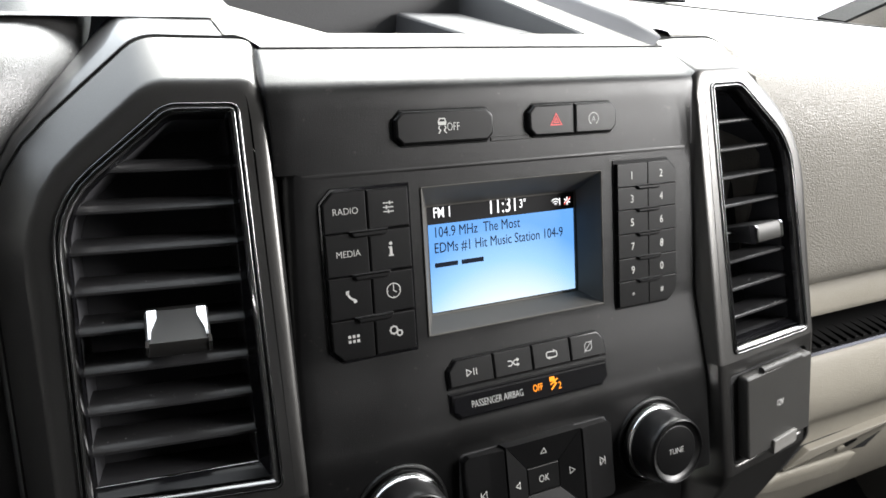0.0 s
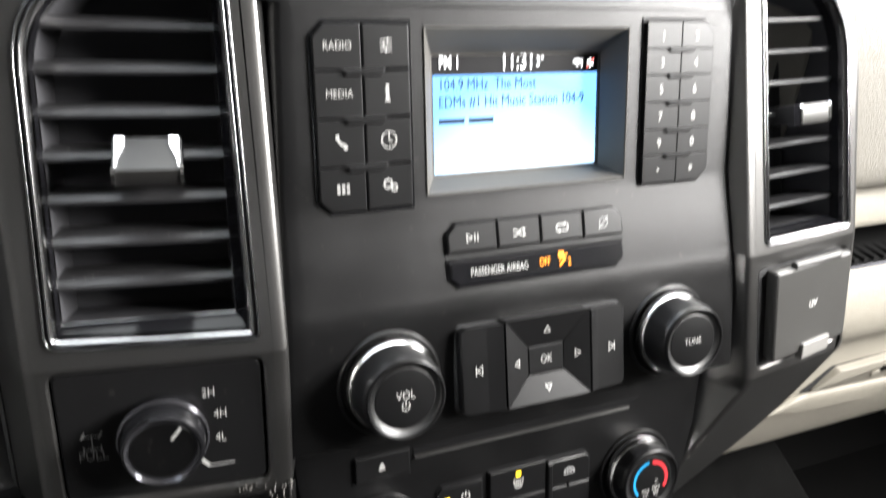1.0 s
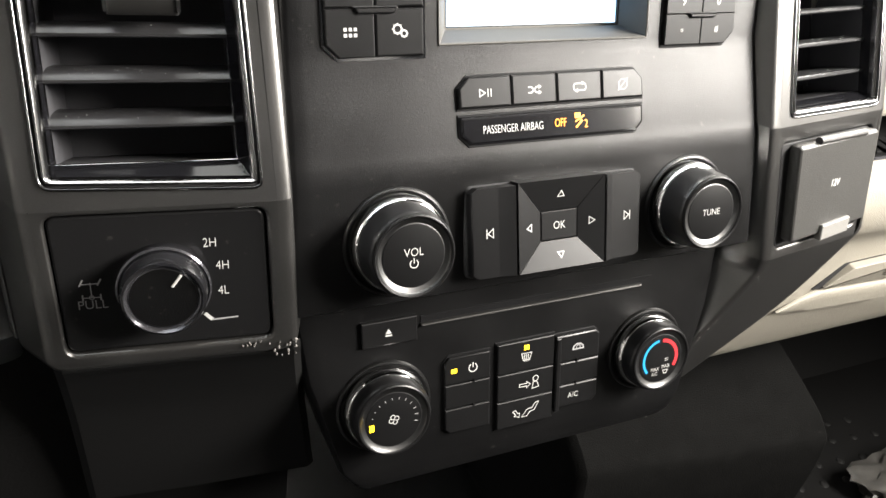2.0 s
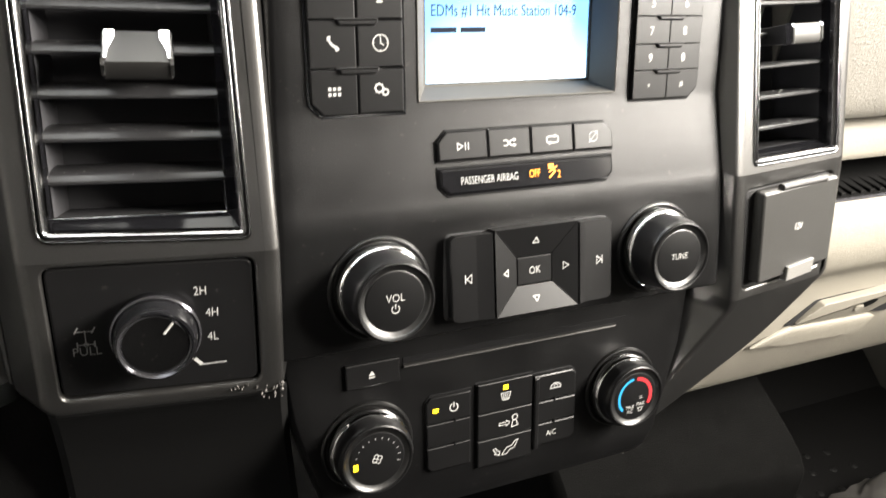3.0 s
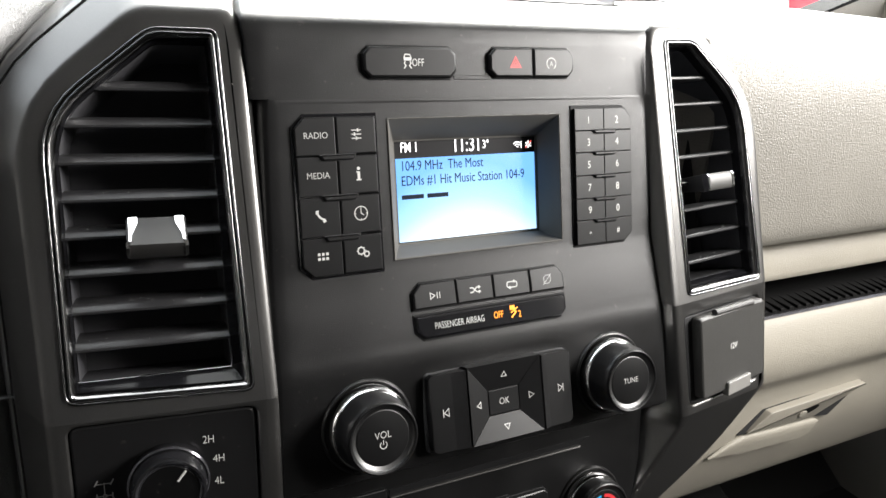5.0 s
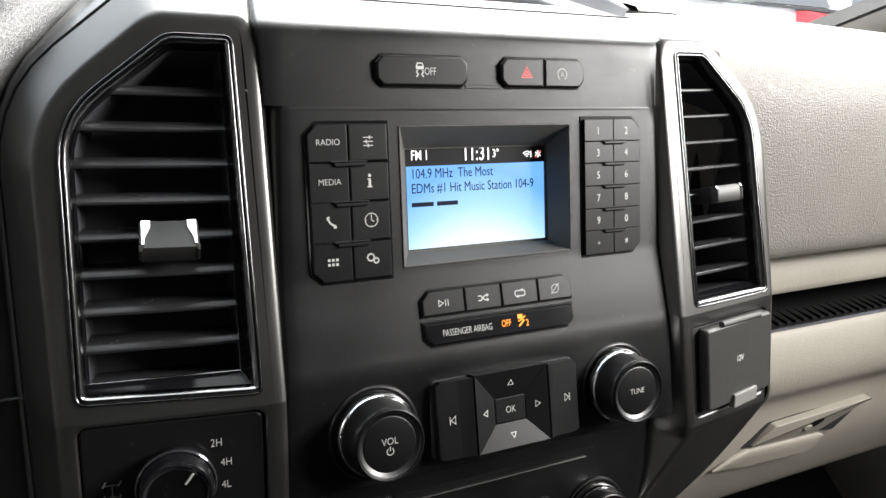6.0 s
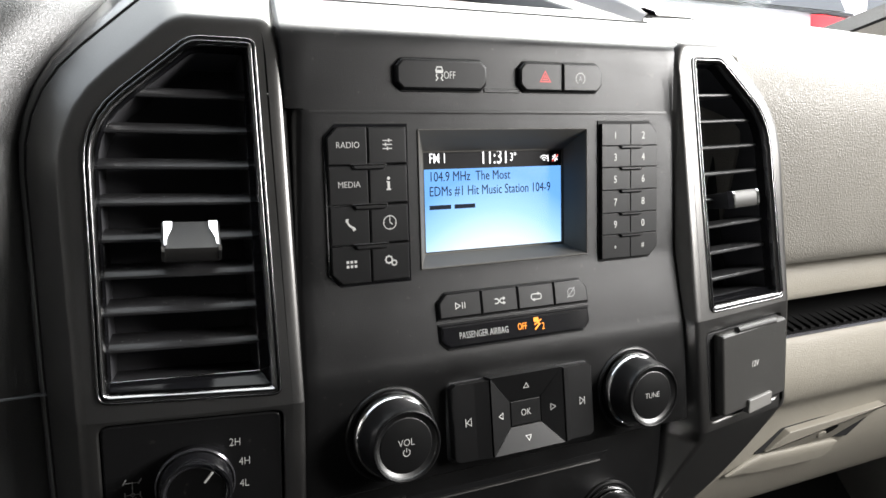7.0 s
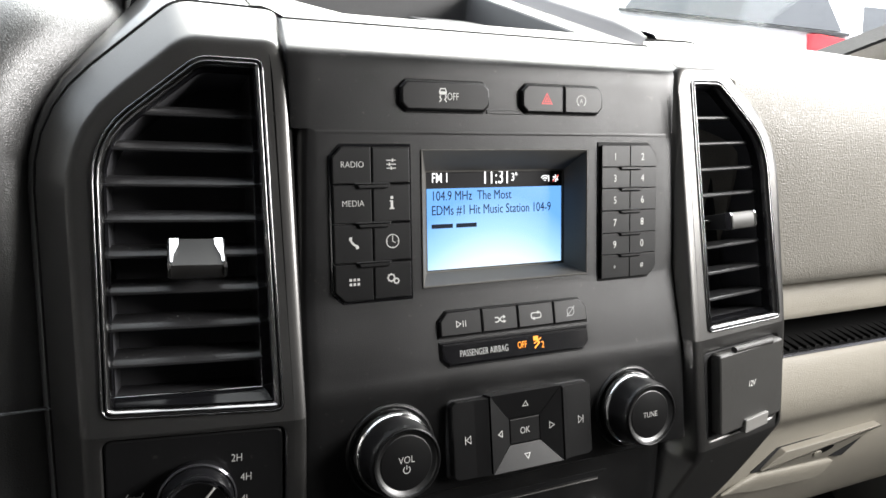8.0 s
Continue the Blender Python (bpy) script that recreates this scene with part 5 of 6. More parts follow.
# passenger airbag strip
strip = octagon(-0.0498, 0.0506, my(0.7322), my(0.7442), 0.0045, "bl br")
surround(strip, FM, 0.0009)
air = under(part("airbag_strip", plate(strip, -0.0005, 0.0022, 0.0014), GLOSS, radio, "gloss black airbag warning strip"), FM)
lettering("PASSENGER AIRBAG", -0.0390, my(0.7383), 0.00235, 0.0054, PRINT, air, 0.66, "LEFT")
lettering("OFF", -0.0008, my(0.7388), 0.00235, 0.0056, AMBER, air, 0.66, "LEFT")
bm = bmesh.new()
cx, cy, z = 0.0132, my(0.7392), 0.00235
dot_print(bm, rect(cx - 0.0028, cx + 0.0006, cy + 0.0010, cy + 0.0036), z)
ribbon(bm, [(cx - 0.0006, cy + 0.0010), (cx + 0.0012, cy - 0.0004), (cx - 0.0008, cy - 0.0022), (cx - 0.0022, cy - 0.0034)], 0.0010, z)
ribbon(bm, [(cx - 0.0024, cy - 0.0006), (cx + 0.0026, cy + 0.0022)], 0.0008, z)
part("warning_symbol", bm, AMBER, air)
lettering("2", cx + 0.0036, cy - 0.0018, z, 0.0056, AMBER, air, 0.75)

# ---- cursor pad ----
padz = (0.6735, 0.7160)
outl = rounded(rect(-0.0480, 0.0480, py(padz[0]), py(padz[1])), 0.003)
under(part("pad_base", plate(inset(outl, -0.0008), -0.014, -0.0035, 0.002), GROOVE, radio), FP)
for s in (-1, 1):
    x0, x1 = sorted((s * 0.0252, s * 0.0478))
    bm = bmesh.new()
    fold = 0.0298 if s > 0 else 0.0335
    y0, y1 = py(padz[0]), py(padz[1]) - 0.0008
    cols = [(0.0252, -0.010, 0), (0.0252, 0.0036, 0), (0.0256, 0.0041, 0.0003), (fold, 0.0024, 0.0004), (fold + 0.0008, 0.0023, 0.0004), (0.0445, 0.0017, 0.0004), (0.0470, 0.0014, 0.0020), (0.0476, 0.0008, 0.0027), (0.0478, -0.010, 0.003)]
    loft(bm, [[(s * x, y0 + c, z), (s * x, y1 - c, z)] for x, z, c in cols], closed=False)
    loft(bm, [[(s * x, y0 + c, z) for x, z, c in cols], [(s * x, y0 + c, -0.010) for x, z, c in cols]], closed=False)
    loft(bm, [[(s * x, y1 - c, z) for x, z, c in cols], [(s * x, y1 - c, -0.010) for x, z, c in cols]], closed=False)
    bmesh.ops.remove_doubles(bm, verts=bm.verts, dist=0.00002)
    bt = under(part("seek_button", bm, BUTTON, radio, "black track-skip button"), FP)
    bm, done = icon(bt)
    cx, cy = s * 0.0384, py(0.6945)
    tri = [(cx + s * 0.0014, cy), (cx - s * 0.0014, cy + 0.0022), (cx - s * 0.0014, cy - 0.0022)]
    ribbon(bm, tri, W, 0.0026, True)
    ribbon(bm, [(cx + s * 0.0020, cy - 0.0023), (cx + s * 0.0020, cy + 0.0023)], W, 0.0026)
    done()
# four sloping cursor faces round the OK key
xo, yo0, yo1 = 0.0243, py(padz[0]) + 0.0002, py(padz[1])
xi, yi0, yi1 = 0.0105, py(0.6868), py(0.7010)
outer = [(-xo, yo0), (xo, yo0), (xo, yo1), (-xo, yo1)]
inner = [(-xi, yi0), (xi, yi0), (xi, yi1), (-xi, yi1)]
for k in range(4):
    a, bb, c, d = outer[k], outer[(k + 1) % 4], inner[(k + 1) % 4], inner[k]
    q = [a, bb, c, d]
    bm = bmesh.new()
    top = [(a[0], a[1], 0.0042), (bb[0], bb[1], 0.0042), (c[0], c[1], 0.0006), (d[0], d[1], 0.0006)]
    cen = Vector((sum(p[0] for p in q) / 4, sum(p[1] for p in q) / 4, 0.003))
    top = [tuple(Vector(p).lerp(cen, 0.012)) for p in top]
    loft(bm, [[(p[0], p[1], -0.010) for p in top], top], True, True)
    bt = under(part("cursor_key", bm, BUTTON, radio), FP)
    bm, done = icon(bt)
    m = Vector((sum(p[0] for p in q) / 4, sum(p[1] for p in q) / 4))
    r0 = 0.0018
    dirs = [(0, -1), (1, 0), (0, 1), (-1, 0)]
    dx, dy = dirs[k]
    t3 = [(m.x + dx * r0, m.y + dy * r0), (m.x - dx * r0 * 0.6 - dy * r0, m.y - dy * r0 * 0.6 - dx * r0), (m.x - dx * r0 * 0.6 + dy * r0, m.y - dy * r0 * 0.6 + dx * r0)]
    ribbon(bm, t3, W, 0, True)
    out_c, in_c = ((a[0] + bb[0]) / 2, (a[1] + bb[1]) / 2), ((c[0] + d[0]) / 2, (c[1] + d[1]) / 2)
    length = math.hypot(out_c[0] - in_c[0], out_c[1] - in_c[1])
    for v in bm.verts:
        s_out = ((v.co.x - in_c[0]) * dx + (v.co.y - in_c[1]) * dy) / length
        v.co.z = 0.0006 + 0.0036 * s_out + 0.00018
    done()
bt = under(part("ok_key", plate(rect(-xi + 0.0003, xi - 0.0003, yi0 + 0.0003, yi1 - 0.0003), -0.008, 0.0008, 0.0005), BUTTON, radio), FP)
lettering("OK", 0, (yi0 + yi1) / 2, 0.00095, 0.0056, PRINT, bt, 0.85)


# ---- knobs ----
COLLAR = material("smooth_black_collar", (0.006, 0.006, 0.006), 0.30, spec=0.5, mottle=0.04)
KNOB = material("satin_black_knob", (0.010, 0.010, 0.0105), 0.30, spec=0.55, mottle=0.05)
KNOBRING = material("dark_satin_ring", (0.13, 0.13, 0.13), 0.36, metal=1.0, spread=0.05)
def knob(x, y, frame_m, r0, r1, h, name, facets=12):
    fm = frame_m @ Matrix.Translation((x, y, 0))
    seg = facets * 6
    bm = bmesh.new()
    loft(bm, [[(r * math.cos(a), r * math.sin(a), zz) for a in [2 * math.pi * i / 48 for i in range(48)]] for r, zz in
              ((r0 * 1.17, -0.0010), (r0 * 1.155, 0.0006), (r0 * 1.13, 0.0014), (r0 * 1.10, 0.0016), (r0 * 1.07, 0.0010), (r0 * 1.03, 0.0003), (r0 * 0.9, 0.0002))])
    under(part("knob_dish", bm, COLLAR, radio, "smooth raised collar"), fm)
    bm = bmesh.new()
    loops = []
    for r, zz, flat in ((r0 * 0.97, 0.0002, 0), (r0 * 0.975, 0.0038, 0), (r0 * 0.945, 0.0062, 0.0), (r0 * 0.938, 0.0085, 0.45), (r1 * 1.10, h * 0.80, 0.45), (r1 * 1.06, h * 0.90, 0.2), (r1 * 1.035, h * 0.94, 0)):
        row = []
        for i in range(seg):
            a = 2 * math.pi * i / seg
            off = (i % 6) / 6 * 2 * math.pi / facets - math.pi / facets
            k = 1 - flat + flat * math.cos(math.pi / facets) / math.cos(off)
            row.append((r * k * math.cos(a), r * k * math.sin(a), zz))
        loops.append(row)
    loft(bm, loops)
    body = under(part(name, bm, KNOB, radio, "softly faceted black rotary knob", 30), fm)
    bm = lathe(bmesh.new(), [(r0 * 0.985, 0.0012), (r0 * 1.01, 0.0020), (r0 * 1.014, 0.0034), (r0 * 1.006, 0.0048), (r0 * 0.988, 0.0060), (r0 * 0.962, 0.0068), (r0 * 0.940, 0.0069)], 64, cap=False)
    part("chrome_ring", bm, CHROME, body, "chrome ring")
    bm = lathe(bmesh.new(), [(r1 * 1.03, h * 0.92), (r1 * 1.025, h * 0.975), (r1 * 0.99, h), (r1 * 0.955, h * 0.99), (r1 * 0.93, h * 0.965)], 64, cap=False)
    part("rim", bm, BUTTON, body)
    bm = lathe(bmesh.new(), [(r1 * 0.93, h * 0.965), (r1 * 0.90, h * 0.935), (r1 * 0.80, h * 0.90), (r1 * 0.775, h * 0.905)], 64, cap=False)
    part("dished_ring", bm, KNOBRING, body, "satin dished ring")
    bm = lathe(bmesh.new(), [(r1 * 0.78, h * 0.895), (r1 * 0.775, h * 0.912), (r1 * 0.75, h * 0.917)], 64)
    part("knob_face", bm, BUTTON, body)
    return body, h * 0.917 + 0.00012


kz = 0.0225
vol, z = knob(-0.082, ly(0.6925), FL, 0.0226, 0.0186, kz, "volume_knob")
lettering("VOL", 0, 0.0018, z, 0.0054, PRINT, vol, 0.9)
bm, done = icon(vol)
ribbon(bm, arc(0, -0.0036, 0.0019, 125, 415, 16), W, z)
ribbon(bm, [(0, -0.0034), (0, -0.0010)], W, z)
done()
tune, z = knob(0.082, ly(0.6925), FL, 0.0226, 0.0186, kz, "tuning_knob")
lettering("TUNE", 0, 0.0002, z, 0.0048, PRINT, tune, 0.9)

# ---- disc slot and eject key ----
bm = plate(rect(-0.064, 0.072, 0.0, 0.0014), -0.004, 0.0012, 0.0006)
under(part("disc_slot_lip", bm, TRIM, radio, "narrow disc slot"), UNBASE @ plane_frame(0.0, 0.64, -0.0330, 0.6368))
bm = plate([(-0.064, 0.0014), (0.072, 0.0014), (0.080, 0.0050), (-0.064, 0.0050)], -0.004, 0.0003, 0.0002)
under(part("disc_slot", bm, GAP, radio, "black disc slot"), UNBASE @ plane_frame(0.27, 0.6368, -0.0322, 0.6368))
bt = under(part("eject_button", plate(rect(-0.0960, -0.0664, cy_(0.6300), cy_(0.6432)), -0.004, 0.0022, 0.0007), BUTTON, radio, "black disc-eject button"), FC)
bm, done = icon(bt)
cx, cy = -0.0820, cy_(0.6362)
dot_print(bm, [(cx - 0.0017, cy), (cx + 0.0017, cy), (cx, cy + 0.0026)], 0.0024)
dot_print(bm, rect(cx - 0.0017, cx + 0.0017, cy - 0.0014, cy - 0.0006), 0.0024)
done()

# ---- climate keys ----
def keygroup(x0, x1, zs, corner, h=0.0022):
    out = octagon(x0, x1, cy_(zs[-1]), cy_(zs[0]), 0.003, corner) if corner else rect(x0, x1, cy_(zs[-1]), cy_(zs[0]))
    surround(out, FC, 0.0009)
    made = []
    for r in range(len(zs) - 1):
        y0, y1 = cy_(zs[r + 1]) + 0.0002, cy_(zs[r]) - 0.0002
        cs = "".join(c + " " for c in corner.split() if (r == 0 and c[0] == "t") or (r == len(zs) - 2 and c[0] == "b"))
        bt = button(octagon(x0, x1, y0, y1, 0.0028, cs) if cs else rect(x0, x1, y0, y1), FC, h, bev=0.0007 if h < 0.0025 else 0.0010)
        made.append((bt, (x0 + x1) / 2, (y0 + y1) / 2))
    return made


z = 0.00232
power = keygroup(-0.0515, -0.0248, (0.6163, 0.6008, 0.5868, 0.5722), "tl bl")
bt, cx, cy = power[0]
bm, done = icon(bt)
cx += 0.0030
ribbon(bm, arc(cx, cy, 0.0024, 120, 420, 18), 0.0006, z)
ribbon(bm, [(cx, cy + 0.0002), (cx, cy + 0.0031)], 0.0006, z)
done()
part("indicator", plate(rect(-0.0478, -0.0446, cy - 0.0012, cy + 0.0012), 0.002, 0.0024, 0.0001), YELLOW, bt, "lit amber indicator")
mode = keygroup(-0.0203, 0.0152, (0.6180, 0.6000, 0.5838, 0.5672), "")
bt, cx, cy = mode[0]
bm, done = icon(bt)
ribbon(bm, [(cx - 0.0031, cy + 0.0014), (cx + 0.0031, cy + 0.0014), (cx + 0.0020, cy - 0.0028), (cx - 0.0020, cy - 0.0028)], W, z, True)
for k in (-0.0012, 0, 0.0012):
    ribbon(bm, [(cx + k, cy + 0.0008), (cx + k - 0.0003, cy - 0.0008), (cx + k + 0.0003, cy - 0.0022), (cx + k, cy - 0.0036)], W, z)
done()
part("indicator", plate(rect(cx - 0.0015, cx + 0.0015, cy + 0.0034, cy + 0.0062), 0.002, 0.0024, 0.0001), YELLOW, bt, "lit amber indicator")
bt, cx, cy = mode[1]
bm, done = icon(bt)
ribbon(bm, arc(cx + 0.0062, cy + 0.0024, 0.0017, 0, 345, 14), W, z, True)
ribbon(bm, [(cx + 0.0040, cy - 0.0036), (cx + 0.0048, cy + 0.0004), (cx + 0.0070, cy + 0.0004), (cx + 0.0082, cy - 0.0030)], W, z, True)
ribbon(bm, [(cx - 0.0040, cy - 0.0012), (cx + 0.0006, cy - 0.0012), (cx + 0.0006, cy - 0.0024), (cx + 0.0028, cy - 0.0004), (cx + 0.0006, cy + 0.0014), (cx + 0.0006, cy + 0.0004), (cx - 0.0040, cy + 0.0004)], W, z, True)
done()
bt, cx, cy = mode[2]
bm, done = icon(bt)
ribbon(bm, [(cx - 0.0022, cy - 0.0034), (cx + 0.0012, cy + 0.0008), (cx + 0.0046, cy + 0.0014), (cx + 0.0064, cy + 0.0040), (cx + 0.0086, cy + 0.0044), (cx + 0.0060, cy - 0.0004), (cx + 0.0030, cy - 0.0010), (cx + 0.0012, cy - 0.0034)], W, z, True)
ribbon(bm, [(cx - 0.0078, cy + 0.0010), (cx - 0.0058, cy - 0.0014), (cx - 0.0068, cy - 0.0020), (cx - 0.0038, cy - 0.0032), (cx - 0.0034, cy - 0.0006), (cx - 0.0046, cy - 0.0006), (cx - 0.0062, cy + 0.0018)], W, z, True)
done()
acc = keygroup(0.0160, 0.0448, (0.6165, 0.6000, 0.5862, 0.5722), "tr br", 0.0028)
bt, cx, cy = acc[0]
bm, done = icon(bt, PRINT_DIM)
ribbon(bm, [(cx - 0.0034, cy - 0.0014), (cx - 0.0028, cy + 0.0006), (cx - 0.0010, cy + 0.0018), (cx + 0.0014, cy + 0.0016), (cx + 0.0032, cy + 0.0002), (cx + 0.0034, cy - 0.0014)], 0.0008, z + 0.0006, True)
ribbon(bm, arc(cx, cy - 0.0002, 0.0012, 0, 345, 12), 0.0005, z + 0.0007, True)
done()
lettering("A/C", acc[2][1] - 0.0020, acc[2][2], z + 0.0006, 0.0050, PRINT, acc[2][0], 0.85)
bm = plate(rect(0.0162, 0.0195, cy_(0.5705), cy_(0.6152)), 0.0015, 0.0034, 0.0008)
under(part("key_ridge", bm, BUTTON, radio), FC)
for xr, zs, h in ((-0.0345, (0.6008, 0.5868), 0.0022), (0.0300, (0.6000, 0.5862), 0.0028)):
    for zz in zs:
        under(part("finger_notch", plate(rounded(rect(xr - 0.0005, xr + 0.0005, cy_(zz) - 0.0016, cy_(zz) + 0.0018), 0.0002), h - 0.001, h + 0.0003, 0.0001), GAP, radio), FC)

fan, z = knob(-0.0850, cy_(0.5965), FC, 0.0222, 0.0190, 0.0165, "fan_knob")
bm, done = icon(fan)
for k in range(4):
    a = k * 90 + 20
    c0 = (0.0015 * math.cos(radians(a)), 0.0015 * math.sin(radians(a)))
    ribbon(bm, [(0, 0)] + arc(c0[0], c0[1], 0.0012, a - 90, a + 120, 8), 0.0004, z)
done()
bm, done = icon(fan, PRINT_DIM)
for k in range(11):
    a = radians(165 - 18 * k)
    ribbon(bm, [(0.0112 * math.cos(a), 0.0112 * math.sin(a)), ((0.0119 + 0.00012 * k) * math.cos(a), (0.0119 + 0.00012 * k) * math.sin(a))], 0.0004, z)
done()
part("indicator", plate(rect(-0.0130, -0.0106, -0.0042, -0.0006), z - 0.0005, z + 0.0002, 0.0001), YELLOW, fan, "lit amber indicator")
temp, z = knob(0.0790, cy_(0.5965), FC, 0.0222, 0.0190, 0.0165, "temperature_knob")
BLUEP = glow("lit_blue_scale", (0.03, 0.38, 0.75), 0.05)
REDP = glow("lit_red_scale", (0.80, 0.05, 0.06), 0.05)
bm = bmesh.new()
ribbon(bm, arc(0, 0, 0.0116, 98, 222, 24), 0.0016, z)
part("cold_scale", bm, BLUEP, temp, "blue cold scale")
bm = bmesh.new()
ribbon(bm, arc(0, 0, 0.0114, 86, -32, 24), 0.0022, z)
part("hot_scale", bm, REDP, temp, "red hot scale")
lettering("MAX", -0.0034, -0.0064, z, 0.0034, PRINT, temp, 0.8)
lettering("A/C", -0.0034, -0.0094, z, 0.0032, PRINT, temp, 0.8)
lettering("MAX", 0.0042, -0.0054, z, 0.0034, PRINT, temp, 0.8)
bm, done = icon(temp)
for k in (-0.0018, -0.0006):
    ribbon(bm, [(0.0032, k), (0.0056, k)], 0.0003, z)
ribbon(bm, [(0.0024, -0.0080), (0.0058, -0.0080), (0.0050, -0.0100), (0.0032, -0.0100)], 0.0004, z, True)
done()

# ================= four-wheel-drive knob panel =================
fr = plane_frame(0.1486, 0.7215, -0.03694 + 0.0026, 0.691, -0.141, -0.12)
SELECTOR = material("satin_black_plate", (0.008, 0.008, 0.0084), 0.32, spec=0.3, bump=0.04, grain=1500, wear=0.06)
drive = thing("drive_selector", fr, "black four-wheel-drive selector panel with a rotary knob", "selector knob")


def dl(x, z_):
    q = fr.inverted() @ Vector((-x, -0.03694 + 0.0026 + 0.1486 * (z_ - 0.7215) + 0.12 * (x - 0.141), z_))
    return (q.x, q.y)


pts = rounded([dl(0.2240, 0.6580), dl(0.1418, 0.6577), dl(0.1418, 0.7178), dl(0.2240, 0.7183)], 0.0045)
panel = part("panel", plate(pts, -0.002, 0.0009, 0.0012), SELECTOR, drive)
kx, ky = dl(0.1835, 0.6870)
seg = 84
bm = bmesh.new()
loft(bm, [[(kx + r * math.cos(2 * math.pi * i / seg), ky + r * math.sin(2 * math.pi * i / seg), zz) for i in range(seg)] for r, zz in
          ((0.0182, 0.0006), (0.0182, 0.006), (0.0178, 0.0066), (0.0172, 0.0064), (0.0166, 0.0145), (0.0160, 0.0160), (0.0150, 0.0163))])
dk = part("selector_knob", bm, GLOSS, drive, "black rotary knob with polished rim")
bm = lathe(bmesh.new(), [(0.0183, 0.0046), (0.0186, 0.0052), (0.0186, 0.0064), (0.0178, 0.0070)], 64, cx=kx, cy=ky, cap=False)
part("polished_ring", bm, DARKCHROME, dk, "polished ring")
bm = lathe(bmesh.new(), [(0.0151, 0.0163), (0.0143, 0.0150), (0.0136, 0.0146), (0.0131, 0.0148)], 64, cx=kx, cy=ky, cap=False)
part("dished_ring", bm, DARKCHROME, dk)
bm = lathe(bmesh.new(), [(0.0132, 0.0146), (0.0128, 0.0150)], 64, cx=kx, cy=ky)
part("knob_face", bm, PANEL, dk)
bm = plate([(kx + 0.0031, ky + 0.0054), (kx + 0.0040, ky + 0.0047), (kx + 0.0078, ky + 0.0096), (kx + 0.0069, ky + 0.0103)], 0.0148, 0.0156, 0.0002)
part("pointer", bm, PRINT, dk, "white pointer mark")
for w_, x_, z_ in (("2H", 0.1644, 0.7040), ("4H", 0.1601, 0.6935), ("4L", 0.1606, 0.6818)):
    p = dl(x_, z_)
    lettering(w_, p[0], p[1], 0.0011, 0.0058, PRINT, panel, 0.8)
p = dl(0.2118, 0.6798)
lettering("PULL", p[0], p[1], 0.0011, 0.0056, PRINT_DIM, panel, 0.95)
bm = bmesh.new()
cx, cy, z = p[0], p[1] + 0.0064, 0.0011
ribbon(bm, [(cx - 0.0034, cy + 0.0030), (cx + 0.0034, cy + 0.0030)], 0.0004, z)
ribbon(bm, [(cx, cy - 0.0032), (cx, cy + 0.0036)], 0.0004, z)
ribbon(bm, [(cx - 0.0034, cy - 0.0032), (cx + 0.0034, cy - 0.0032)], 0.0004, z)
ribbon(bm, arc(cx, cy - 0.0032, 0.0009, 0, 330, 8), 0.0003, z, True)
for s in (-1, 1):
    ribbon(bm, [(cx + s * 0.0034 - 0.0008, cy + 0.0022), (cx + s * 0.0034 + 0.0008, cy + 0.0050)], 0.0006, z)
    ribbon(bm, [(cx + s * 0.0034, cy - 0.0046), (cx + s * 0.0034, cy - 0.0018)], 0.0006, z)
part("axle_symbol", bm, PRINT_DIM, panel)
bm = bmesh.new()
a, b2, c2 = dl(0.1690, 0.6713), dl(0.1662, 0.6680), dl(0.1555, 0.6684)
ribbon(bm, [a, b2], 0.0016, 0.0011)
part("leader_mark", bm, PRINT, panel)
bm = bmesh.new()
ribbon(bm, [b2, c2], 0.0007, 0.0011)
part("leader_line", bm, PRINT_DIM, panel)

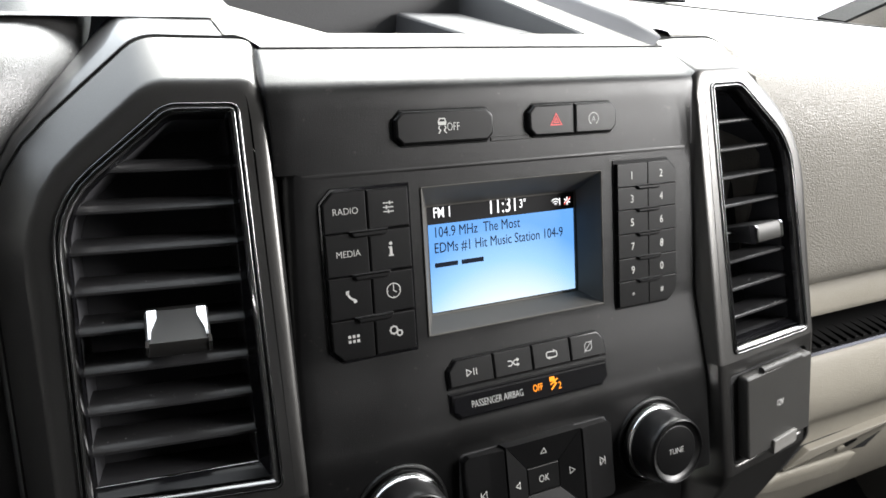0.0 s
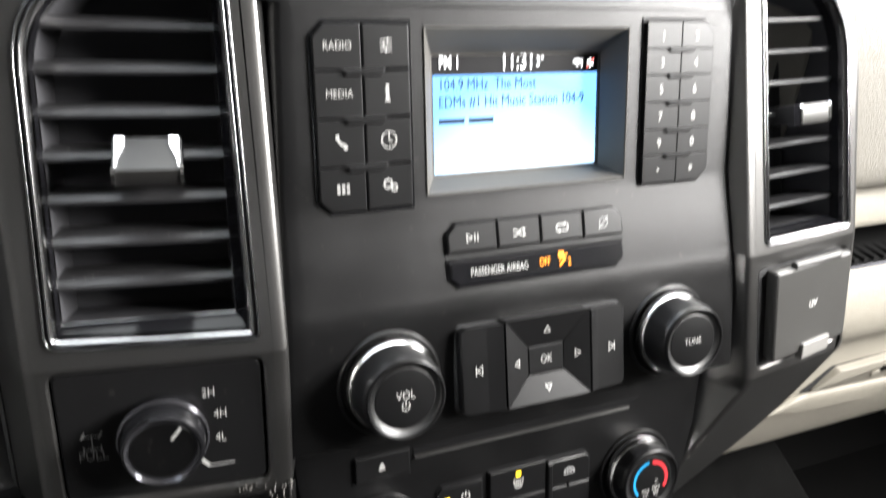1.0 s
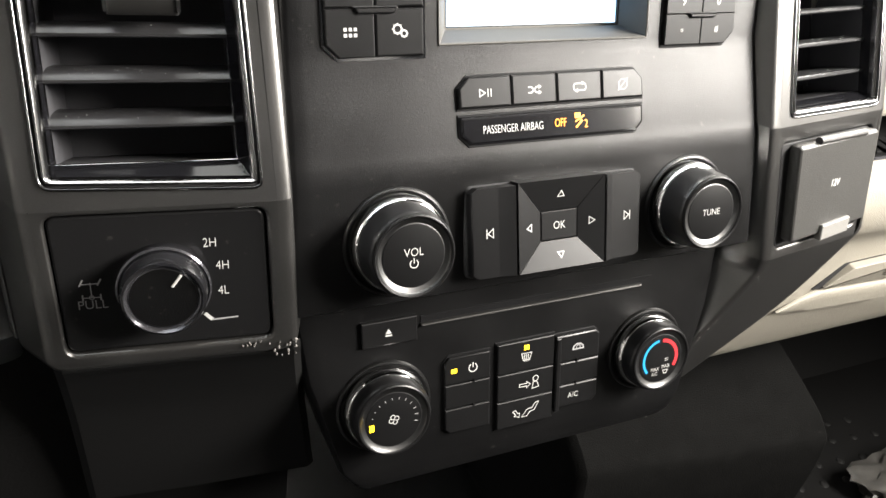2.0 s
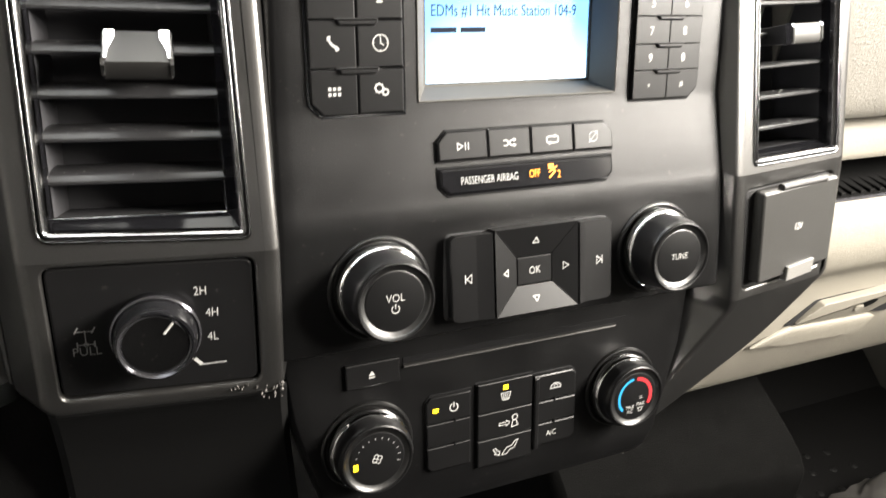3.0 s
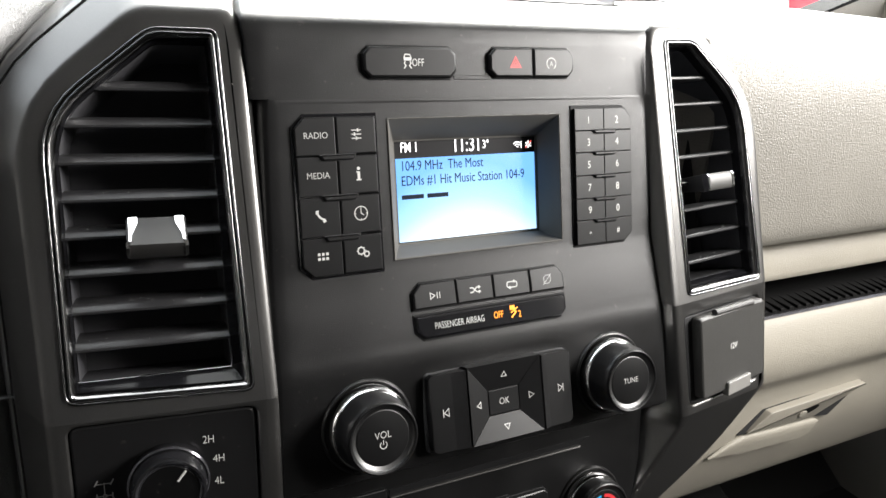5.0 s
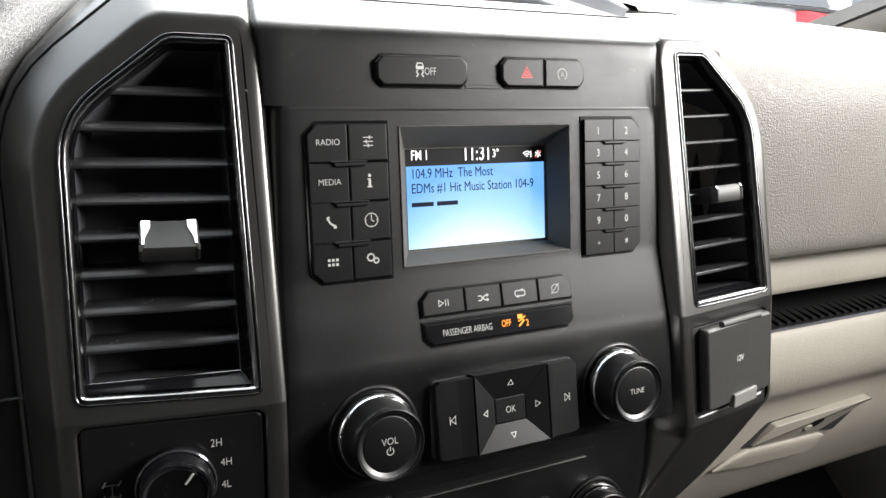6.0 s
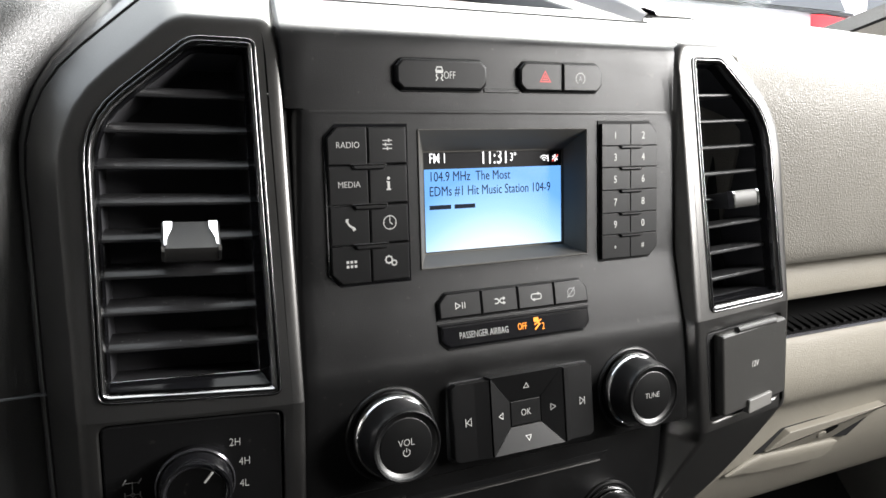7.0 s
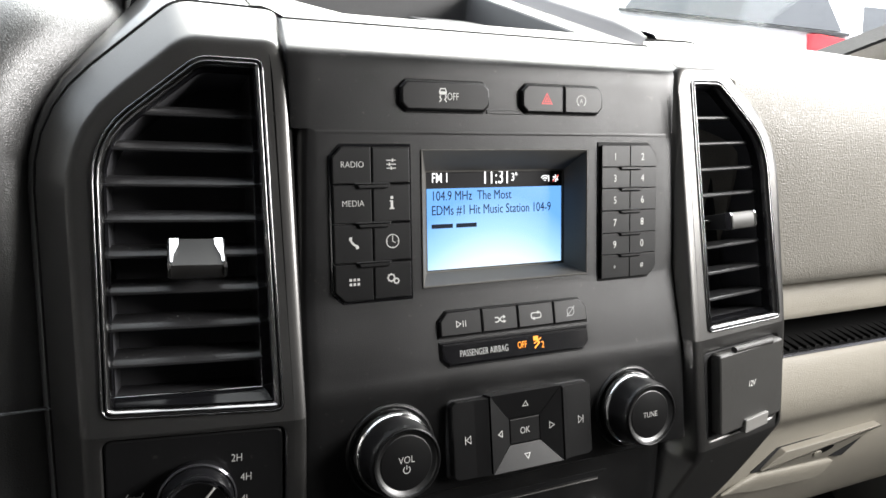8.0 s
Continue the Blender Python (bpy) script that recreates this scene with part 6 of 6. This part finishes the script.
# ================= twelve-volt outlet =================
fr2 = plane_frame(0.178, 0.7300, -0.03362, 0.691, 0.141, 0.12)
outlet = thing("power_outlet", fr2, "dark power outlet with a closed textured lid", "power outlet")


def ol(x, z_):
    q = fr2.inverted() @ Vector((x, y_front(x, min(z_, 0.7299), 1), z_))
    return (q.x, q.y)


LID = material("textured_lid_plastic", (0.042, 0.041, 0.039), 0.45, leather=0.20, leather_scale=760)
pts = rounded([ol(0.1543, 0.6564), ol(0.2282, 0.6580), ol(0.2224, 0.7210), ol(0.1424, 0.7200)], 0.0045)
part("well", plate(pts, -0.004, -0.0012, 0.0008), GROOVE, outlet)
pts = rounded([ol(0.1590, 0.6608), ol(0.2272, 0.6640), ol(0.2205, 0.7205), ol(0.1500, 0.7190)], 0.0030)
lid = part("lid", plate(pts, -0.001, 0.0062, 0.0016), LID, outlet)
a = ol(0.1660, 0.7205)
b2 = ol(0.2070, 0.7215)
bm = bmesh.new()
loft(bm, [[(x, a[1] + 0.0022 * math.cos(t), 0.0052 + 0.0024 * math.sin(t)) for t in [i * math.pi / 6 for i in range(12)]] for x in (a[0], b2[0])], True, True)
part("hinge", bm, LID, outlet)
a, b2 = ol(0.1830, 0.6662), ol(0.2085, 0.6662)
bm = plate(rounded([(a[0], a[1] - 0.0080), (b2[0], a[1] - 0.0062), (b2[0], a[1] + 0.0034), (a[0], a[1] + 0.0020)], 0.0012), 0.004, 0.0084, 0.0007)
TAB = material("grey_tab_plastic", (0.20, 0.195, 0.185), 0.45, bump=0.2, grain=1500)
part("lift_tab", bm, TAB, outlet, "pale lift tab")
p = ol(0.1880, 0.6935)
lettering("12V", p[0], p[1], 0.0064, 0.0062, PRINT_WHITE, lid, 0.8)

# pale chip on the lower edge of the panel
bm = bmesh.new()
loft(bm, [[(0.0880, -0.0500, 0.5455), (0.0912, -0.0500, 0.5468), (0.0900, -0.0495, 0.5428)], [(0.0884, -0.0512, 0.5453), (0.0908, -0.0512, 0.5463), (0.0899, -0.0510, 0.5436)]], True, True)
under(part("edge_chip", bm, SCUFF, radio), UNBASE)
